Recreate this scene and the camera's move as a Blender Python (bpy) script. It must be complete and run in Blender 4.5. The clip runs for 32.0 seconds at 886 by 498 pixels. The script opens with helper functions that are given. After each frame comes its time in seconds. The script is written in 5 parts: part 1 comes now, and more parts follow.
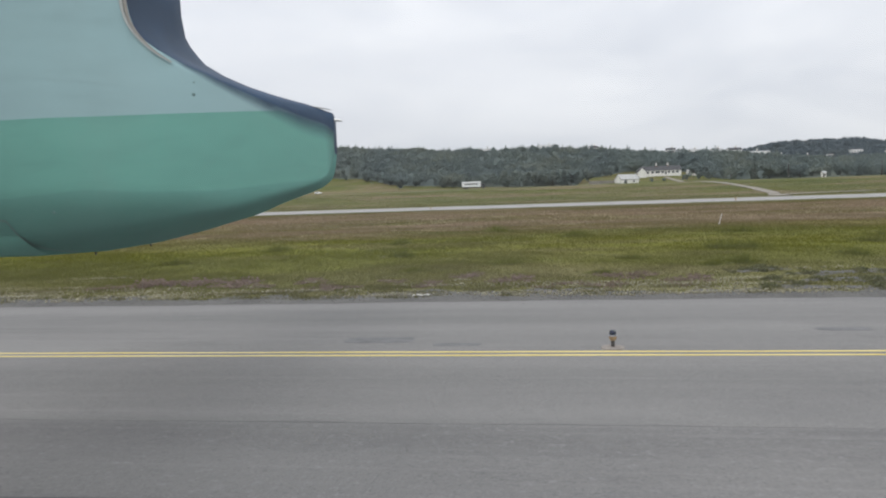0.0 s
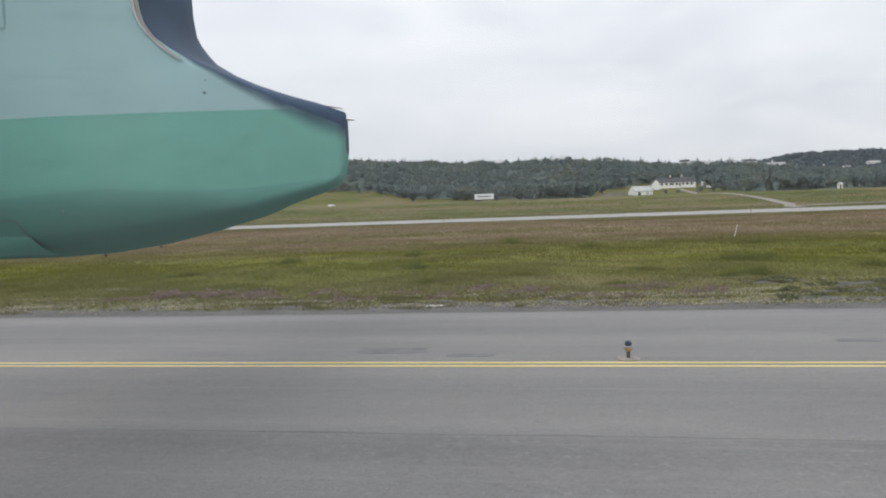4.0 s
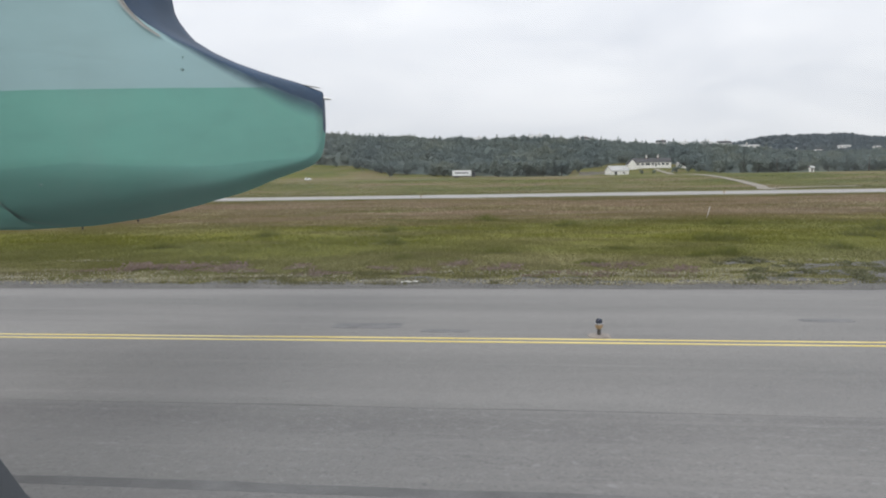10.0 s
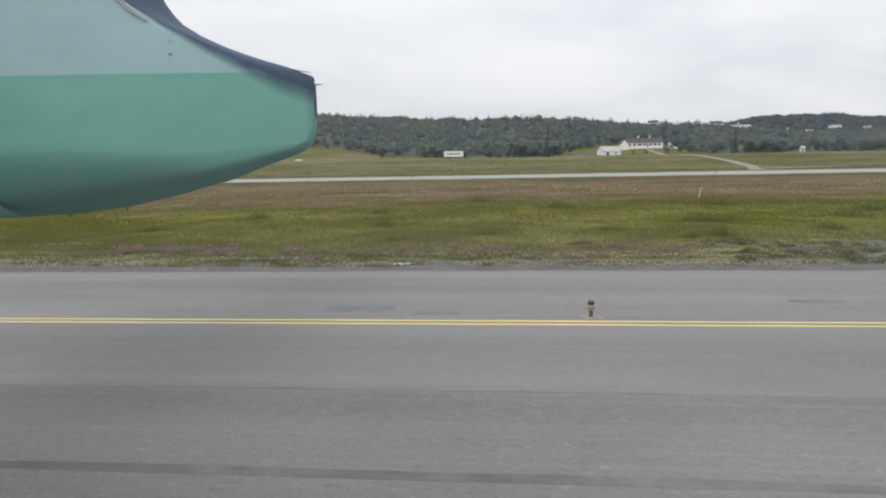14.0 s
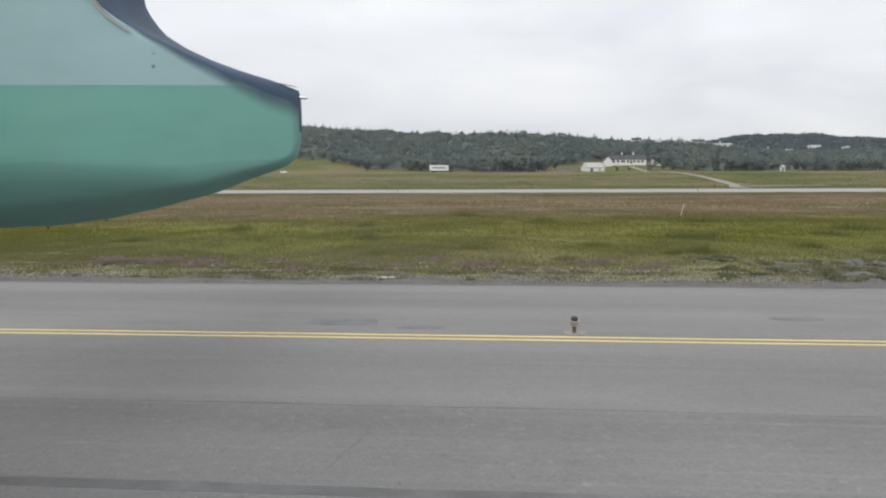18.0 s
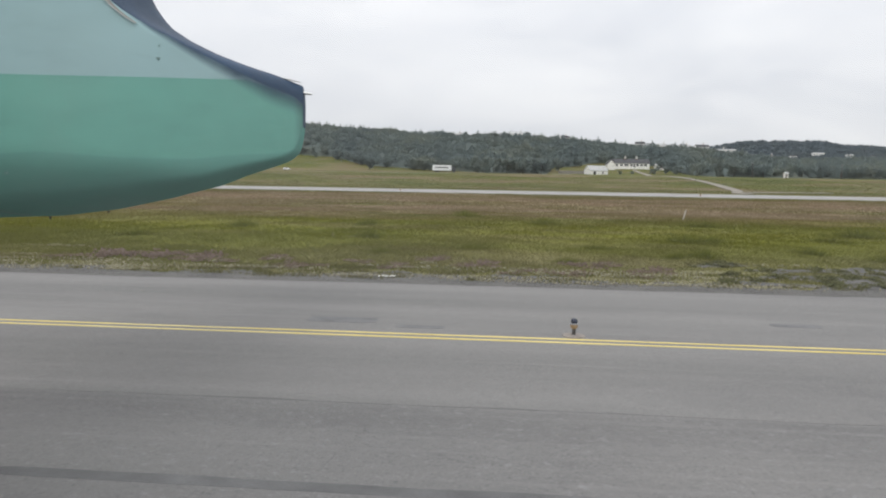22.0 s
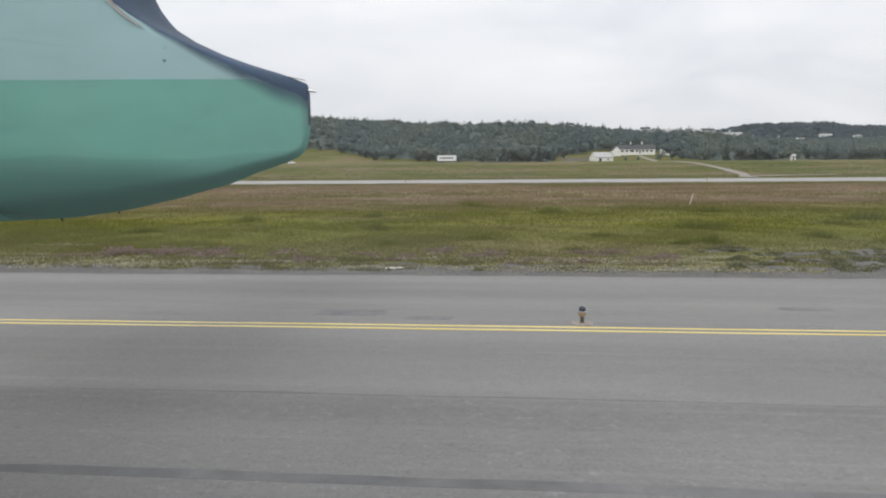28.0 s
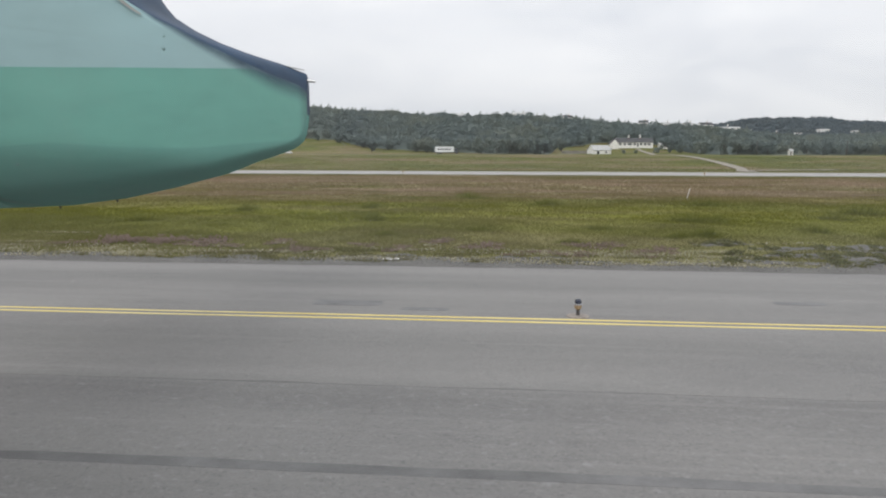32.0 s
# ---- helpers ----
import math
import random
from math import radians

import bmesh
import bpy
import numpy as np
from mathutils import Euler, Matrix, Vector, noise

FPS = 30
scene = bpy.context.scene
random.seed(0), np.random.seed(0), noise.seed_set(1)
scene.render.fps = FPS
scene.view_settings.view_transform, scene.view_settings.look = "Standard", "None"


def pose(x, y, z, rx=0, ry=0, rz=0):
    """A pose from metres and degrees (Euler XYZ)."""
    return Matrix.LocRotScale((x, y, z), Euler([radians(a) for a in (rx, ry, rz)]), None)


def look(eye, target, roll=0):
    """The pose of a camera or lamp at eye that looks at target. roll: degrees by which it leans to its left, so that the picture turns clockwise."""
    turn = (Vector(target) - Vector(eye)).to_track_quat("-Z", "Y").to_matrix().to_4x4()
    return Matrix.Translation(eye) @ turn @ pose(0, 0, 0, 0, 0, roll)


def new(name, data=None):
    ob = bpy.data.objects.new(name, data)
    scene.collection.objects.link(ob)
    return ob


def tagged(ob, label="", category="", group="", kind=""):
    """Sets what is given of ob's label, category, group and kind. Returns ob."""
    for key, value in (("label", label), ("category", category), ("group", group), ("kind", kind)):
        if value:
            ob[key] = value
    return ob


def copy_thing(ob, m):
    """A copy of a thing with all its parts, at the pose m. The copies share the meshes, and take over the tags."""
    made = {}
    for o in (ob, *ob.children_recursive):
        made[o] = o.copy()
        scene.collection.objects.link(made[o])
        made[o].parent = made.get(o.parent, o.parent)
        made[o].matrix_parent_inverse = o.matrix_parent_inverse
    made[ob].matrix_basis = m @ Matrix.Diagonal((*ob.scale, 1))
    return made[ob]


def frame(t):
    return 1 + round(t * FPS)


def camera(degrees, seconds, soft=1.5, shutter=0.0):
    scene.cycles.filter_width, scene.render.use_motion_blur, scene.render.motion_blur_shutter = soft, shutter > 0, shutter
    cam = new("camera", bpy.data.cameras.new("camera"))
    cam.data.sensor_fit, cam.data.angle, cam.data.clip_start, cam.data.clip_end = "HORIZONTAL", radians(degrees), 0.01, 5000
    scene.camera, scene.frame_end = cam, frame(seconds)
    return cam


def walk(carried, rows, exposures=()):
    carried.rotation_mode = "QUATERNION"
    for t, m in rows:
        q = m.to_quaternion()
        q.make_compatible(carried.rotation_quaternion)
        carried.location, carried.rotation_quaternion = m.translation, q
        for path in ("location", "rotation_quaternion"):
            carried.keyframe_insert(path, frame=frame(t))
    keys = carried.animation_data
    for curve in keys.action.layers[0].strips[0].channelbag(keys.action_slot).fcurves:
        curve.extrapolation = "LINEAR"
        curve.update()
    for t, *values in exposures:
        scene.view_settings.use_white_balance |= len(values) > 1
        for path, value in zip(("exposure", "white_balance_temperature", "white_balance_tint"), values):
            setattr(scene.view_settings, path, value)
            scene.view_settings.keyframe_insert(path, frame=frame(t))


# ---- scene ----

# ---------- camera ----------
cam = camera(67.0, 32.0, soft=2.0)


def aim(x, y, z, yaw, pitch, roll):
    """A camera pose: yaw to the left of +y, pitch up, roll to its left."""
    return pose(x, y, z, 90 + pitch, 0, yaw) @ pose(0, 0, 0, 0, 0, roll)


# seconds, place in metres, yaw, pitch and roll in degrees: hand held at a cabin window
ROWS = [
    (0, -0.002, 0.002, 3.021, 7.39, -4.57, -1.90),
    (0.5, -0.009, 0.009, 3.019, 7.41, -4.56, -2.75),
    (1, -0.010, 0.016, 3.002, 7.55, -4.54, -2.23),
    (1.5, -0.014, 0.016, 3.009, 7.72, -4.46, -3.21),
    (2, -0.008, 0.024, 3.010, 8.21, -4.23, -1.66),
    (2.5, -0.003, 0.029, 3.006, 8.55, -3.94, -1.34),
    (3, -0.012, 0.053, 2.995, 8.64, -3.63, -1.39),
    (3.5, -0.021, 0.064, 2.966, 8.50, -3.55, -2.20),
    (5.5, 0.021, 0.035, 2.966, 8.15, -3.15, -0.60),
    (6, 0.023, 0.028, 2.969, 8.06, -3.15, -0.42),
    (6.5, 0.027, 0.019, 2.970, 8.03, -3.28, -0.89),
    (7, 0.025, 0.005, 2.964, 7.35, -3.81, 0.33),
    (7.5, 0.019, -0.009, 2.956, 6.91, -4.02, 0.19),
    (8, 0.025, -0.018, 2.961, 6.30, -4.47, 0.82),
    (8.5, 0.023, -0.022, 2.971, 6.21, -4.88, -0.39),
    (9, 0.018, -0.029, 2.981, 6.44, -5.23, -0.37),
    (9.5, 0.015, -0.034, 2.983, 6.35, -5.49, -1.61),
    (10, 0.013, -0.026, 2.984, 6.51, -5.57, -0.94),
    (10.5, 0.011, -0.027, 2.984, 6.49, -5.75, -0.71),
    (11, 0.011, -0.019, 3.004, 6.40, -6.05, -1.38),
    (11.5, 0.009, -0.014, 3.012, 6.34, -6.39, -1.74),
    (12, 0.015, -0.010, 3.022, 6.19, -6.86, -2.65),
    (12.5, 0.014, -0.013, 3.018, 6.03, -7.09, -2.23),
    (13, 0.015, -0.016, 3.023, 5.96, -7.38, -2.45),
    (13.5, 0.012, -0.008, 3.018, 6.05, -7.41, -2.30),
    (14, 0.004, -0.002, 3.008, 5.86, -7.19, -1.07),
    (14.5, 0.007, -0.002, 3.026, 5.57, -5.71, 0.52),
    (16.5, 0.002, 0.007, 3.015, 5.22, -5.21, -0.88),
    (17, -0.002, 0.013, 3.005, 4.98, -5.37, -0.22),
    (17.5, 0.004, 0.018, 3.009, 4.82, -5.70, 0.53),
    (18, 0.003, 0.017, 3.019, 4.49, -6.04, -0.25),
    (18.5, 0.002, 0.019, 3.019, 4.38, -6.25, -0.69),
    (19, 0.002, 0.019, 3.023, 4.24, -6.52, -0.94),
    (19.5, -0.002, 0.020, 3.026, 4.26, -6.50, -1.68),
    (20, -0.003, 0.013, 3.028, 4.33, -6.50, -1.33),
    (20.5, -0.002, 0.014, 3.021, 4.43, -6.30, -1.37),
    (21, -0.001, 0.015, 3.020, 4.61, -6.17, -0.49),
    (21.5, 0.005, 0.016, 3.017, 4.70, -6.17, -0.38),
    (22, 0.004, 0.018, 3.013, 4.60, -6.05, 0.95),
    (22.5, 0.003, 0.016, 3.019, 4.42, -6.28, 0.72),
    (23, 0.002, 0.013, 3.018, 4.30, -6.44, 0.22),
    (23.5, 0.003, 0.010, 3.021, 4.22, -6.61, -0.31),
    (24, 0.007, 0.008, 3.022, 4.22, -6.71, 0.31),
    (24.5, 0.012, 0.010, 3.027, 4.35, -6.83, 0.24),
    (25, 0.013, 0.008, 3.031, 4.36, -6.91, -0.14),
    (25.5, 0.010, 0.006, 3.033, 4.45, -6.96, -0.48),
    (27.5, 0.013, -0.012, 3.024, 5.22, -7.01, -0.03),
    (28, 0.007, -0.014, 3.027, 5.18, -6.86, -0.43),
    (28.5, 0.008, -0.012, 3.022, 5.26, -6.90, 0.31),
    (29, 0.006, -0.012, 3.023, 5.19, -7.01, 0.20),
    (29.5, 0.012, -0.008, 3.022, 4.98, -7.21, 0.45),
    (30, 0.013, -0.013, 3.025, 4.88, -7.33, 0.24),
    (30.5, 0.016, -0.013, 3.030, 4.82, -7.56, 0.18),
    (31, 0.013, -0.018, 3.030, 4.79, -7.63, -0.02),
    (31.5, 0.008, -0.024, 3.031, 4.86, -7.58, -0.26),
    (32, 0.005, -0.027, 3.029, 4.90, -7.60, 0.19),
]
walk(cam, [(r[0], aim(*r[1:])) for r in ROWS], exposures=[(0, -0.01, 6370, 9), (6, 0.02, 6370, 9), (9, 0.06, 6390, 9), (14, 0.06, 6480, 9), (32, 0.06, 6510, 9)])

# ---------- world and sun: an overcast summer day ----------
SUN_ELEV, SUN_ROT = radians(42), radians(200)
world = bpy.data.worlds.new("overcast_sky")
scene.world = world
world.use_nodes = True
wt = world.node_tree
wt.nodes.clear()


def wn(kind, **props):
    node = wt.nodes.new(kind)
    for key, value in props.items():
        node.inputs[key].default_value = value
    return node


w_out = wn("ShaderNodeOutputWorld")
w_sky = wn("ShaderNodeTexSky")
w_sky.sky_type, w_sky.sun_disc = "NISHITA", False
w_sky.sun_elevation, w_sky.sun_rotation = SUN_ELEV, SUN_ROT
w_clear = wn("ShaderNodeBackground", Strength=0.05)
wt.links.new(w_sky.outputs[0], w_clear.inputs["Color"])
# the cloud layer: brighter overhead, with soft long banks
w_co = wn("ShaderNodeTexCoord")
w_sep = wn("ShaderNodeSeparateXYZ")
wt.links.new(w_co.outputs["Generated"], w_sep.inputs[0])
w_map = wn("ShaderNodeMapping", Scale=(1.6, 1.6, 6.0))
wt.links.new(w_co.outputs["Generated"], w_map.inputs["Vector"])
w_noise = wn("ShaderNodeTexNoise", Scale=1.9, Detail=6.0, Roughness=0.55, Distortion=0.4)
wt.links.new(w_map.outputs[0], w_noise.inputs["Vector"])
w_ramp = wn("ShaderNodeValToRGB")
w_ramp.color_ramp.elements[0].position, w_ramp.color_ramp.elements[0].color = 0.28, (0.66, 0.68, 0.73, 1)
w_ramp.color_ramp.elements[1].position, w_ramp.color_ramp.elements[1].color = 0.68, (0.84, 0.845, 0.87, 1)
wt.links.new(w_noise.outputs["Fac"], w_ramp.inputs["Fac"])
w_lift = wn("ShaderNodeMapRange")
for k, v in (("From Min", 0.05), ("From Max", 1.0), ("To Min", 1.01), ("To Max", 2.1)):
    w_lift.inputs[k].default_value = v
wt.links.new(w_sep.outputs["Z"], w_lift.inputs["Value"])
w_cloud = wn("ShaderNodeBackground")
wt.links.new(w_ramp.outputs["Color"], w_cloud.inputs["Color"])
wt.links.new(w_lift.outputs[0], w_cloud.inputs["Strength"])
w_mix = wn("ShaderNodeMixShader", Fac=0.93)
wt.links.new(w_clear.outputs[0], w_mix.inputs[1])
wt.links.new(w_cloud.outputs[0], w_mix.inputs[2])
wt.links.new(w_mix.outputs[0], w_out.inputs["Surface"])

sun = new("sun", bpy.data.lights.new("sun", "SUN"))
sun.data.energy, sun.data.angle, sun.data.color = 0.7, radians(25), (1.0, 0.96, 0.9)
sun.matrix_world = look((-20, -60, 60), (0, 10, 0))


# ---------- materials ----------
class Mat:
    """A node material with a few chained helpers."""

    def __init__(self, name, rough=0.7, metal=0.0, coat=0.0):
        self.m = bpy.data.materials.new(name)
        self.m.use_nodes = True
        self.t = self.m.node_tree
        self.b = self.t.nodes["Principled BSDF"]
        self.b.inputs["Roughness"].default_value = rough
        self.b.inputs["Metallic"].default_value = metal
        self.b.inputs["Coat Weight"].default_value = coat
        self.pos = self.t.nodes.new("ShaderNodeNewGeometry")

    def node(self, kind, **props):
        n = self.t.nodes.new(kind)
        for key, value in props.items():
            n.inputs[key.replace("_", " ")].default_value = value
        return n

    def link(self, a, b):
        self.t.links.new(a, b)

    def noise(self, scale, detail=4.0, stretch=(1, 1, 1), rough=0.6, seed=0.0):
        mp = self.node("ShaderNodeMapping", Scale=stretch, Location=(seed, seed * 1.7, seed * 0.3))
        self.link(self.pos.outputs["Position"], mp.inputs["Vector"])
        n = self.node("ShaderNodeTexNoise", Scale=scale, Detail=detail, Roughness=rough)
        self.link(mp.outputs[0], n.inputs["Vector"])
        return n.outputs["Fac"]

    def ramp(self, fac, stops):
        r = self.node("ShaderNodeValToRGB")
        e = r.color_ramp.elements
        while len(e) < len(stops):
            e.new(0.5)
        for el, (p, c) in zip(e, stops):
            el.position, el.color = p, (*c, 1)
        self.link(fac, r.inputs["Fac"])
        return r.outputs["Color"]

    def mix(self, a, b, fac, blend="MIX"):
        m = self.t.nodes.new("ShaderNodeMix")
        m.data_type, m.blend_type = "RGBA", blend
        for sock, value in ((m.inputs[6], a), (m.inputs[7], b)):
            if isinstance(value, tuple):
                sock.default_value = (*value, 1)
            else:
                self.link(value, sock)
        if isinstance(fac, float):
            m.inputs[0].default_value = fac
        else:
            self.link(fac, m.inputs[0])
        return m.outputs[2]

    def value(self, fac, lo, hi, a=0.0, b=1.0):
        r = self.node("ShaderNodeMapRange")
        for k, v in (("From Min", lo), ("From Max", hi), ("To Min", a), ("To Max", b)):
            r.inputs[k].default_value = v
        self.link(fac, r.inputs["Value"])
        return r.outputs[0]

    def color(self, c):
        if isinstance(c, tuple):
            self.b.inputs["Base Color"].default_value = (*c, 1)
        else:
            self.link(c, self.b.inputs["Base Color"])
        return self

    def bump(self, fac, strength, distance=0.02):
        n = self.node("ShaderNodeBump", Strength=strength, Distance=distance)
        self.link(fac, n.inputs["Height"])
        self.link(n.outputs[0], self.b.inputs["Normal"])
        return self


def plain(name, c, rough=0.6, metal=0.0, coat=0.0, vary=0.25, scale=3.0):
    """Paint or plastic with uneven dirt at two scales."""
    m = Mat(name, rough, metal, coat)
    big, fine = m.noise(scale, 4), m.noise(scale * 14, 2)
    dark = tuple(v * (1 - vary) for v in c)
    lite = tuple(min(1.0, v * (1 + vary * 0.4)) for v in c)
    col = m.ramp(big, [(0.3, dark), (0.7, lite)])
    m.color(m.mix(col, tuple(v * 0.75 for v in c), m.value(fine, 0.55, 0.8, 0.0, vary)))
    return m.m


def asphalt_mat():
    m = Mat("asphalt", 0.88)
    m.b.inputs["Specular IOR Level"].default_value = 0.06
    lane = m.noise(0.40, 4, (0.10, 1.3, 1), 0.55)
    blot = m.noise(0.22, 6, (0.5, 1, 1), 0.62, 7.0)
    mott = m.noise(6.0, 4, (0.9, 1, 1), 0.7, 2.0)
    chip = m.noise(24, 2, (1, 1, 1), 0.6, 4.0)
    grit = m.noise(60, 3, (1, 1, 1), 0.75)
    col = m.ramp(lane, [(0.28, (0.160, 0.156, 0.146)), (0.5, (0.197, 0.190, 0.178)), (0.74, (0.229, 0.222, 0.206))])
    col = m.mix(col, (0.136, 0.132, 0.128), m.value(blot, 0.54, 0.74, 0.0, 0.6))
    col = m.mix(col, (0.243, 0.235, 0.218), m.value(mott, 0.54, 0.75, 0.0, 0.30))
    col = m.mix(col, (0.126, 0.123, 0.118), m.value(mott, 0.46, 0.28, 0.0, 0.30))
    col = m.mix(col, (0.324, 0.313, 0.289), m.value(chip, 0.58, 0.76, 0.0, 0.5))
    col = m.mix(col, (0.076, 0.076, 0.074), m.value(chip, 0.42, 0.26, 0.0, 0.5))
    col = m.mix(col, (0.090, 0.088, 0.085), m.value(grit, 0.44, 0.30, 0.0, 0.4))
    scrape = m.noise(1.0, 5, (0.05, 5.5, 1), 0.6, 13.0)
    col = m.mix(col, (0.262, 0.252, 0.236), m.value(scrape, 0.57, 0.74, 0.0, 0.45))
    smear = m.noise(0.55, 5, (0.16, 1.6, 1), 0.6, 29.0)
    col = m.mix(col, (0.122, 0.118, 0.114), m.value(smear, 0.56, 0.72, 0.0, 0.32))
    sep = m.node("ShaderNodeSeparateXYZ")
    m.link(m.pos.outputs["Position"], sep.inputs[0])
    lane_in = m.value(sep.outputs["Y"], 6.7, 8.2)
    lane_out = m.value(sep.outputs["Y"], 8.62, 8.45)
    both = m.node("ShaderNodeMath")
    both.operation = "MULTIPLY"
    m.link(lane_in, both.inputs[0])
    m.link(lane_out, both.inputs[1])
    worn = m.node("ShaderNodeMath")
    worn.operation = "MULTIPLY"
    m.link(both.outputs[0], worn.inputs[0])
    m.link(m.value(blot, 0.35, 0.65, 0.05, 0.5), worn.inputs[1])
    col = m.mix(col, (0.114, 0.109, 0.107), worn.outputs[0])
    near = m.value(sep.outputs["Y"], 8.62, 8.56)
    fleck = m.noise(9.0, 3, (0.8, 1.2, 1), 0.65, 51.0)
    for low, high, tone, share in ((0.60, 0.70, (0.300, 0.296, 0.290), 0.36), (0.39, 0.30, (0.112, 0.110, 0.112), 0.32)):
        spot = m.node("ShaderNodeMath")
        spot.operation = "MULTIPLY"
        m.link(near, spot.inputs[0])
        m.link(m.value(fleck, low, high, 0.0, share), spot.inputs[1])
        col = m.mix(col, tone, spot.outputs[0])
    col = m.mix(col, (1.015, 1.02, 1.05), 1.0, "MULTIPLY")
    m.color(col).bump(chip, 0.4, 0.008)
    return m.m


def vegetation_mat(name, blades):
    """Meadow colours in belts that run along the taxiway, broken by patches."""
    m = Mat(name, 0.9)
    m.b.inputs["Specular IOR Level"].default_value = 0.08
    sep = m.node("ShaderNodeSeparateXYZ")
    m.link(m.pos.outputs["Position"], sep.inputs[0])
    wob = m.noise(0.07, 4, (0.35, 1, 1))
    shift = m.node("ShaderNodeMath")
    shift.operation = "MULTIPLY_ADD"
    m.link(m.value(wob, 0.25, 0.75, -1.0, 1.0), shift.inputs[0])
    grow = m.node("ShaderNodeMath")
    grow.operation = "MULTIPLY"
    m.link(sep.outputs["Y"], grow.inputs[0])
    grow.inputs[1].default_value = 0.22
    m.link(grow.outputs[0], shift.inputs[1])
    m.link(sep.outputs["Y"], shift.inputs[2])
    belt = m.value(shift.outputs[0], 17.0, 127.0)
    col = m.ramp(belt, [(0.0, (0.172, 0.156, 0.080)), (0.03, (0.158, 0.146, 0.054)), (0.07, (0.166, 0.160, 0.048)),
                        (0.15, (0.162, 0.166, 0.014)), (0.25, (0.170, 0.166, 0.016)), (0.33, (0.205, 0.164, 0.066)), (0.42, (0.308, 0.226, 0.148)),
                        (0.86, (0.318, 0.232, 0.154)), (0.97, (0.19, 0.168, 0.064))])
    verge = m.node("ShaderNodeMath")
    verge.operation = "MULTIPLY"
    m.link(m.value(sep.outputs["Y"], 122.0, 131.0), verge.inputs[0])
    m.link(m.value(m.noise(0.16, 5, (0.35, 1.0, 1), 0.7, 71.0), 0.51, 0.57), verge.inputs[1])
    col = m.mix(col, (0.46, 0.43, 0.31), verge.outputs[0])
    far = m.value(sep.outputs["Y"], 177.0, 190.0)
    farcol = m.ramp(m.noise(0.022, 6, (0.6, 1, 1), 0.7, 3.0), [(0.40, (0.080, 0.095, 0.028)), (0.49, (0.118, 0.116, 0.040)), (0.57, (0.185, 0.142, 0.085))])
    col = m.mix(col, farcol, far)
    patch = m.noise(0.20, 6, (0.35, 1, 1), 0.68, 11.0)
    col = m.mix(col, (0.142, 0.150, 0.018), m.value(patch, 0.48, 0.66, 0.0, 0.7))
    swathe = m.noise(0.055, 4, (0.30, 1, 1), 0.6, 57.0)
    col = m.mix(col, (0.116, 0.128, 0.020), m.value(swathe, 0.50, 0.62, 0.0, 0.55))
    col = m.mix(col, (0.225, 0.180, 0.110), m.value(swathe, 0.46, 0.36, 0.0, 0.5))
    moss = m.noise(0.5, 5, (0.35, 1, 1), 0.65, 41.0)
    col = m.mix(col, (0.110, 0.115, 0.042), m.value(moss, 0.55, 0.76, 0.0, 0.5))
    dry = m.noise(0.35, 5, (0.25, 1, 1), 0.65, 23.0)
    col = m.mix(col, (0.265, 0.208, 0.130), m.value(dry, 0.56, 0.76, 0.0, 0.25))
    fringe = m.node("ShaderNodeMath")
    fringe.operation = "MULTIPLY"
    m.link(m.value(sep.outputs["Y"], 27.5, 22.5), fringe.inputs[0])
    m.link(m.value(m.noise(0.9, 5, (0.22, 1, 1), 0.65, 83.0), 0.51, 0.63, 0.0, 0.36), fringe.inputs[1])
    col = m.mix(col, (0.38, 0.345, 0.235), fringe.outputs[0])
    col = m.mix(col, (0.865, 0.87, 0.86), 1.0, "MULTIPLY")
    if blades:
        tone = m.value(m.pos.outputs["Random Per Island"], 0.0, 1.0, 0.0, 0.10)
        col = m.mix(col, (0.10, 0.10, 0.028), tone)
        m.b.inputs["Roughness"].default_value = 0.8
        m.color(col)
        return leafy(m, col, 0.6)
    else:
        col = m.mix(col, (0.085, 0.075, 0.035), m.value(m.noise(7, 3), 0.5, 0.75, 0.0, 0.1))
        wood = m.value(sep.outputs["Y"], 530.0, 620.0)
        col = m.mix(col, (0.085, 0.105, 0.07), wood)
    m.color(col)
    return m.m


def leafy(m, col, share, lift=0.55):
    """Let part of the light pass through leaves and blades; normals tilt up to brighten and even their shading."""
    up = m.node("ShaderNodeVectorMath")
    up.operation = "MULTIPLY_ADD"
    m.link(m.pos.outputs["Normal"], up.inputs[0])
    up.inputs[1].default_value, up.inputs[2].default_value = (1 - lift,) * 3, (0, 0, lift)
    unit = m.node("ShaderNodeVectorMath")
    unit.operation = "NORMALIZE"
    m.link(up.outputs[0], unit.inputs[0])
    m.link(unit.outputs[0], m.b.inputs["Normal"])
    t = m.node("ShaderNodeBsdfTranslucent")
    m.link(col, t.inputs["Color"])
    x = m.node("ShaderNodeMixShader", Fac=share)
    m.link(m.b.outputs[0], x.inputs[1])
    m.link(t.outputs[0], x.inputs[2])
    m.link(x.outputs[0], m.t.nodes["Material Output"].inputs["Surface"])
    return m.m


def foliage_mat(name, dark, mid, lite, scale=0.14, mix=0.28, lift=0.55):
    m = Mat(name, 0.85)
    m.b.inputs["Specular IOR Level"].default_value = 0.1
    tree = m.noise(scale, 3, (1, 1, 0.5))
    col = m.ramp(tree, [(0.33, dark), (0.5, mid), (0.68, lite)])
    col = m.mix(col, tuple(v * 0.62 for v in mid), m.value(m.pos.outputs["Random Per Island"], 0.0, 1.0, 0.0, mix))
    m.color(col)
    return leafy(m, col, 0.6, lift)


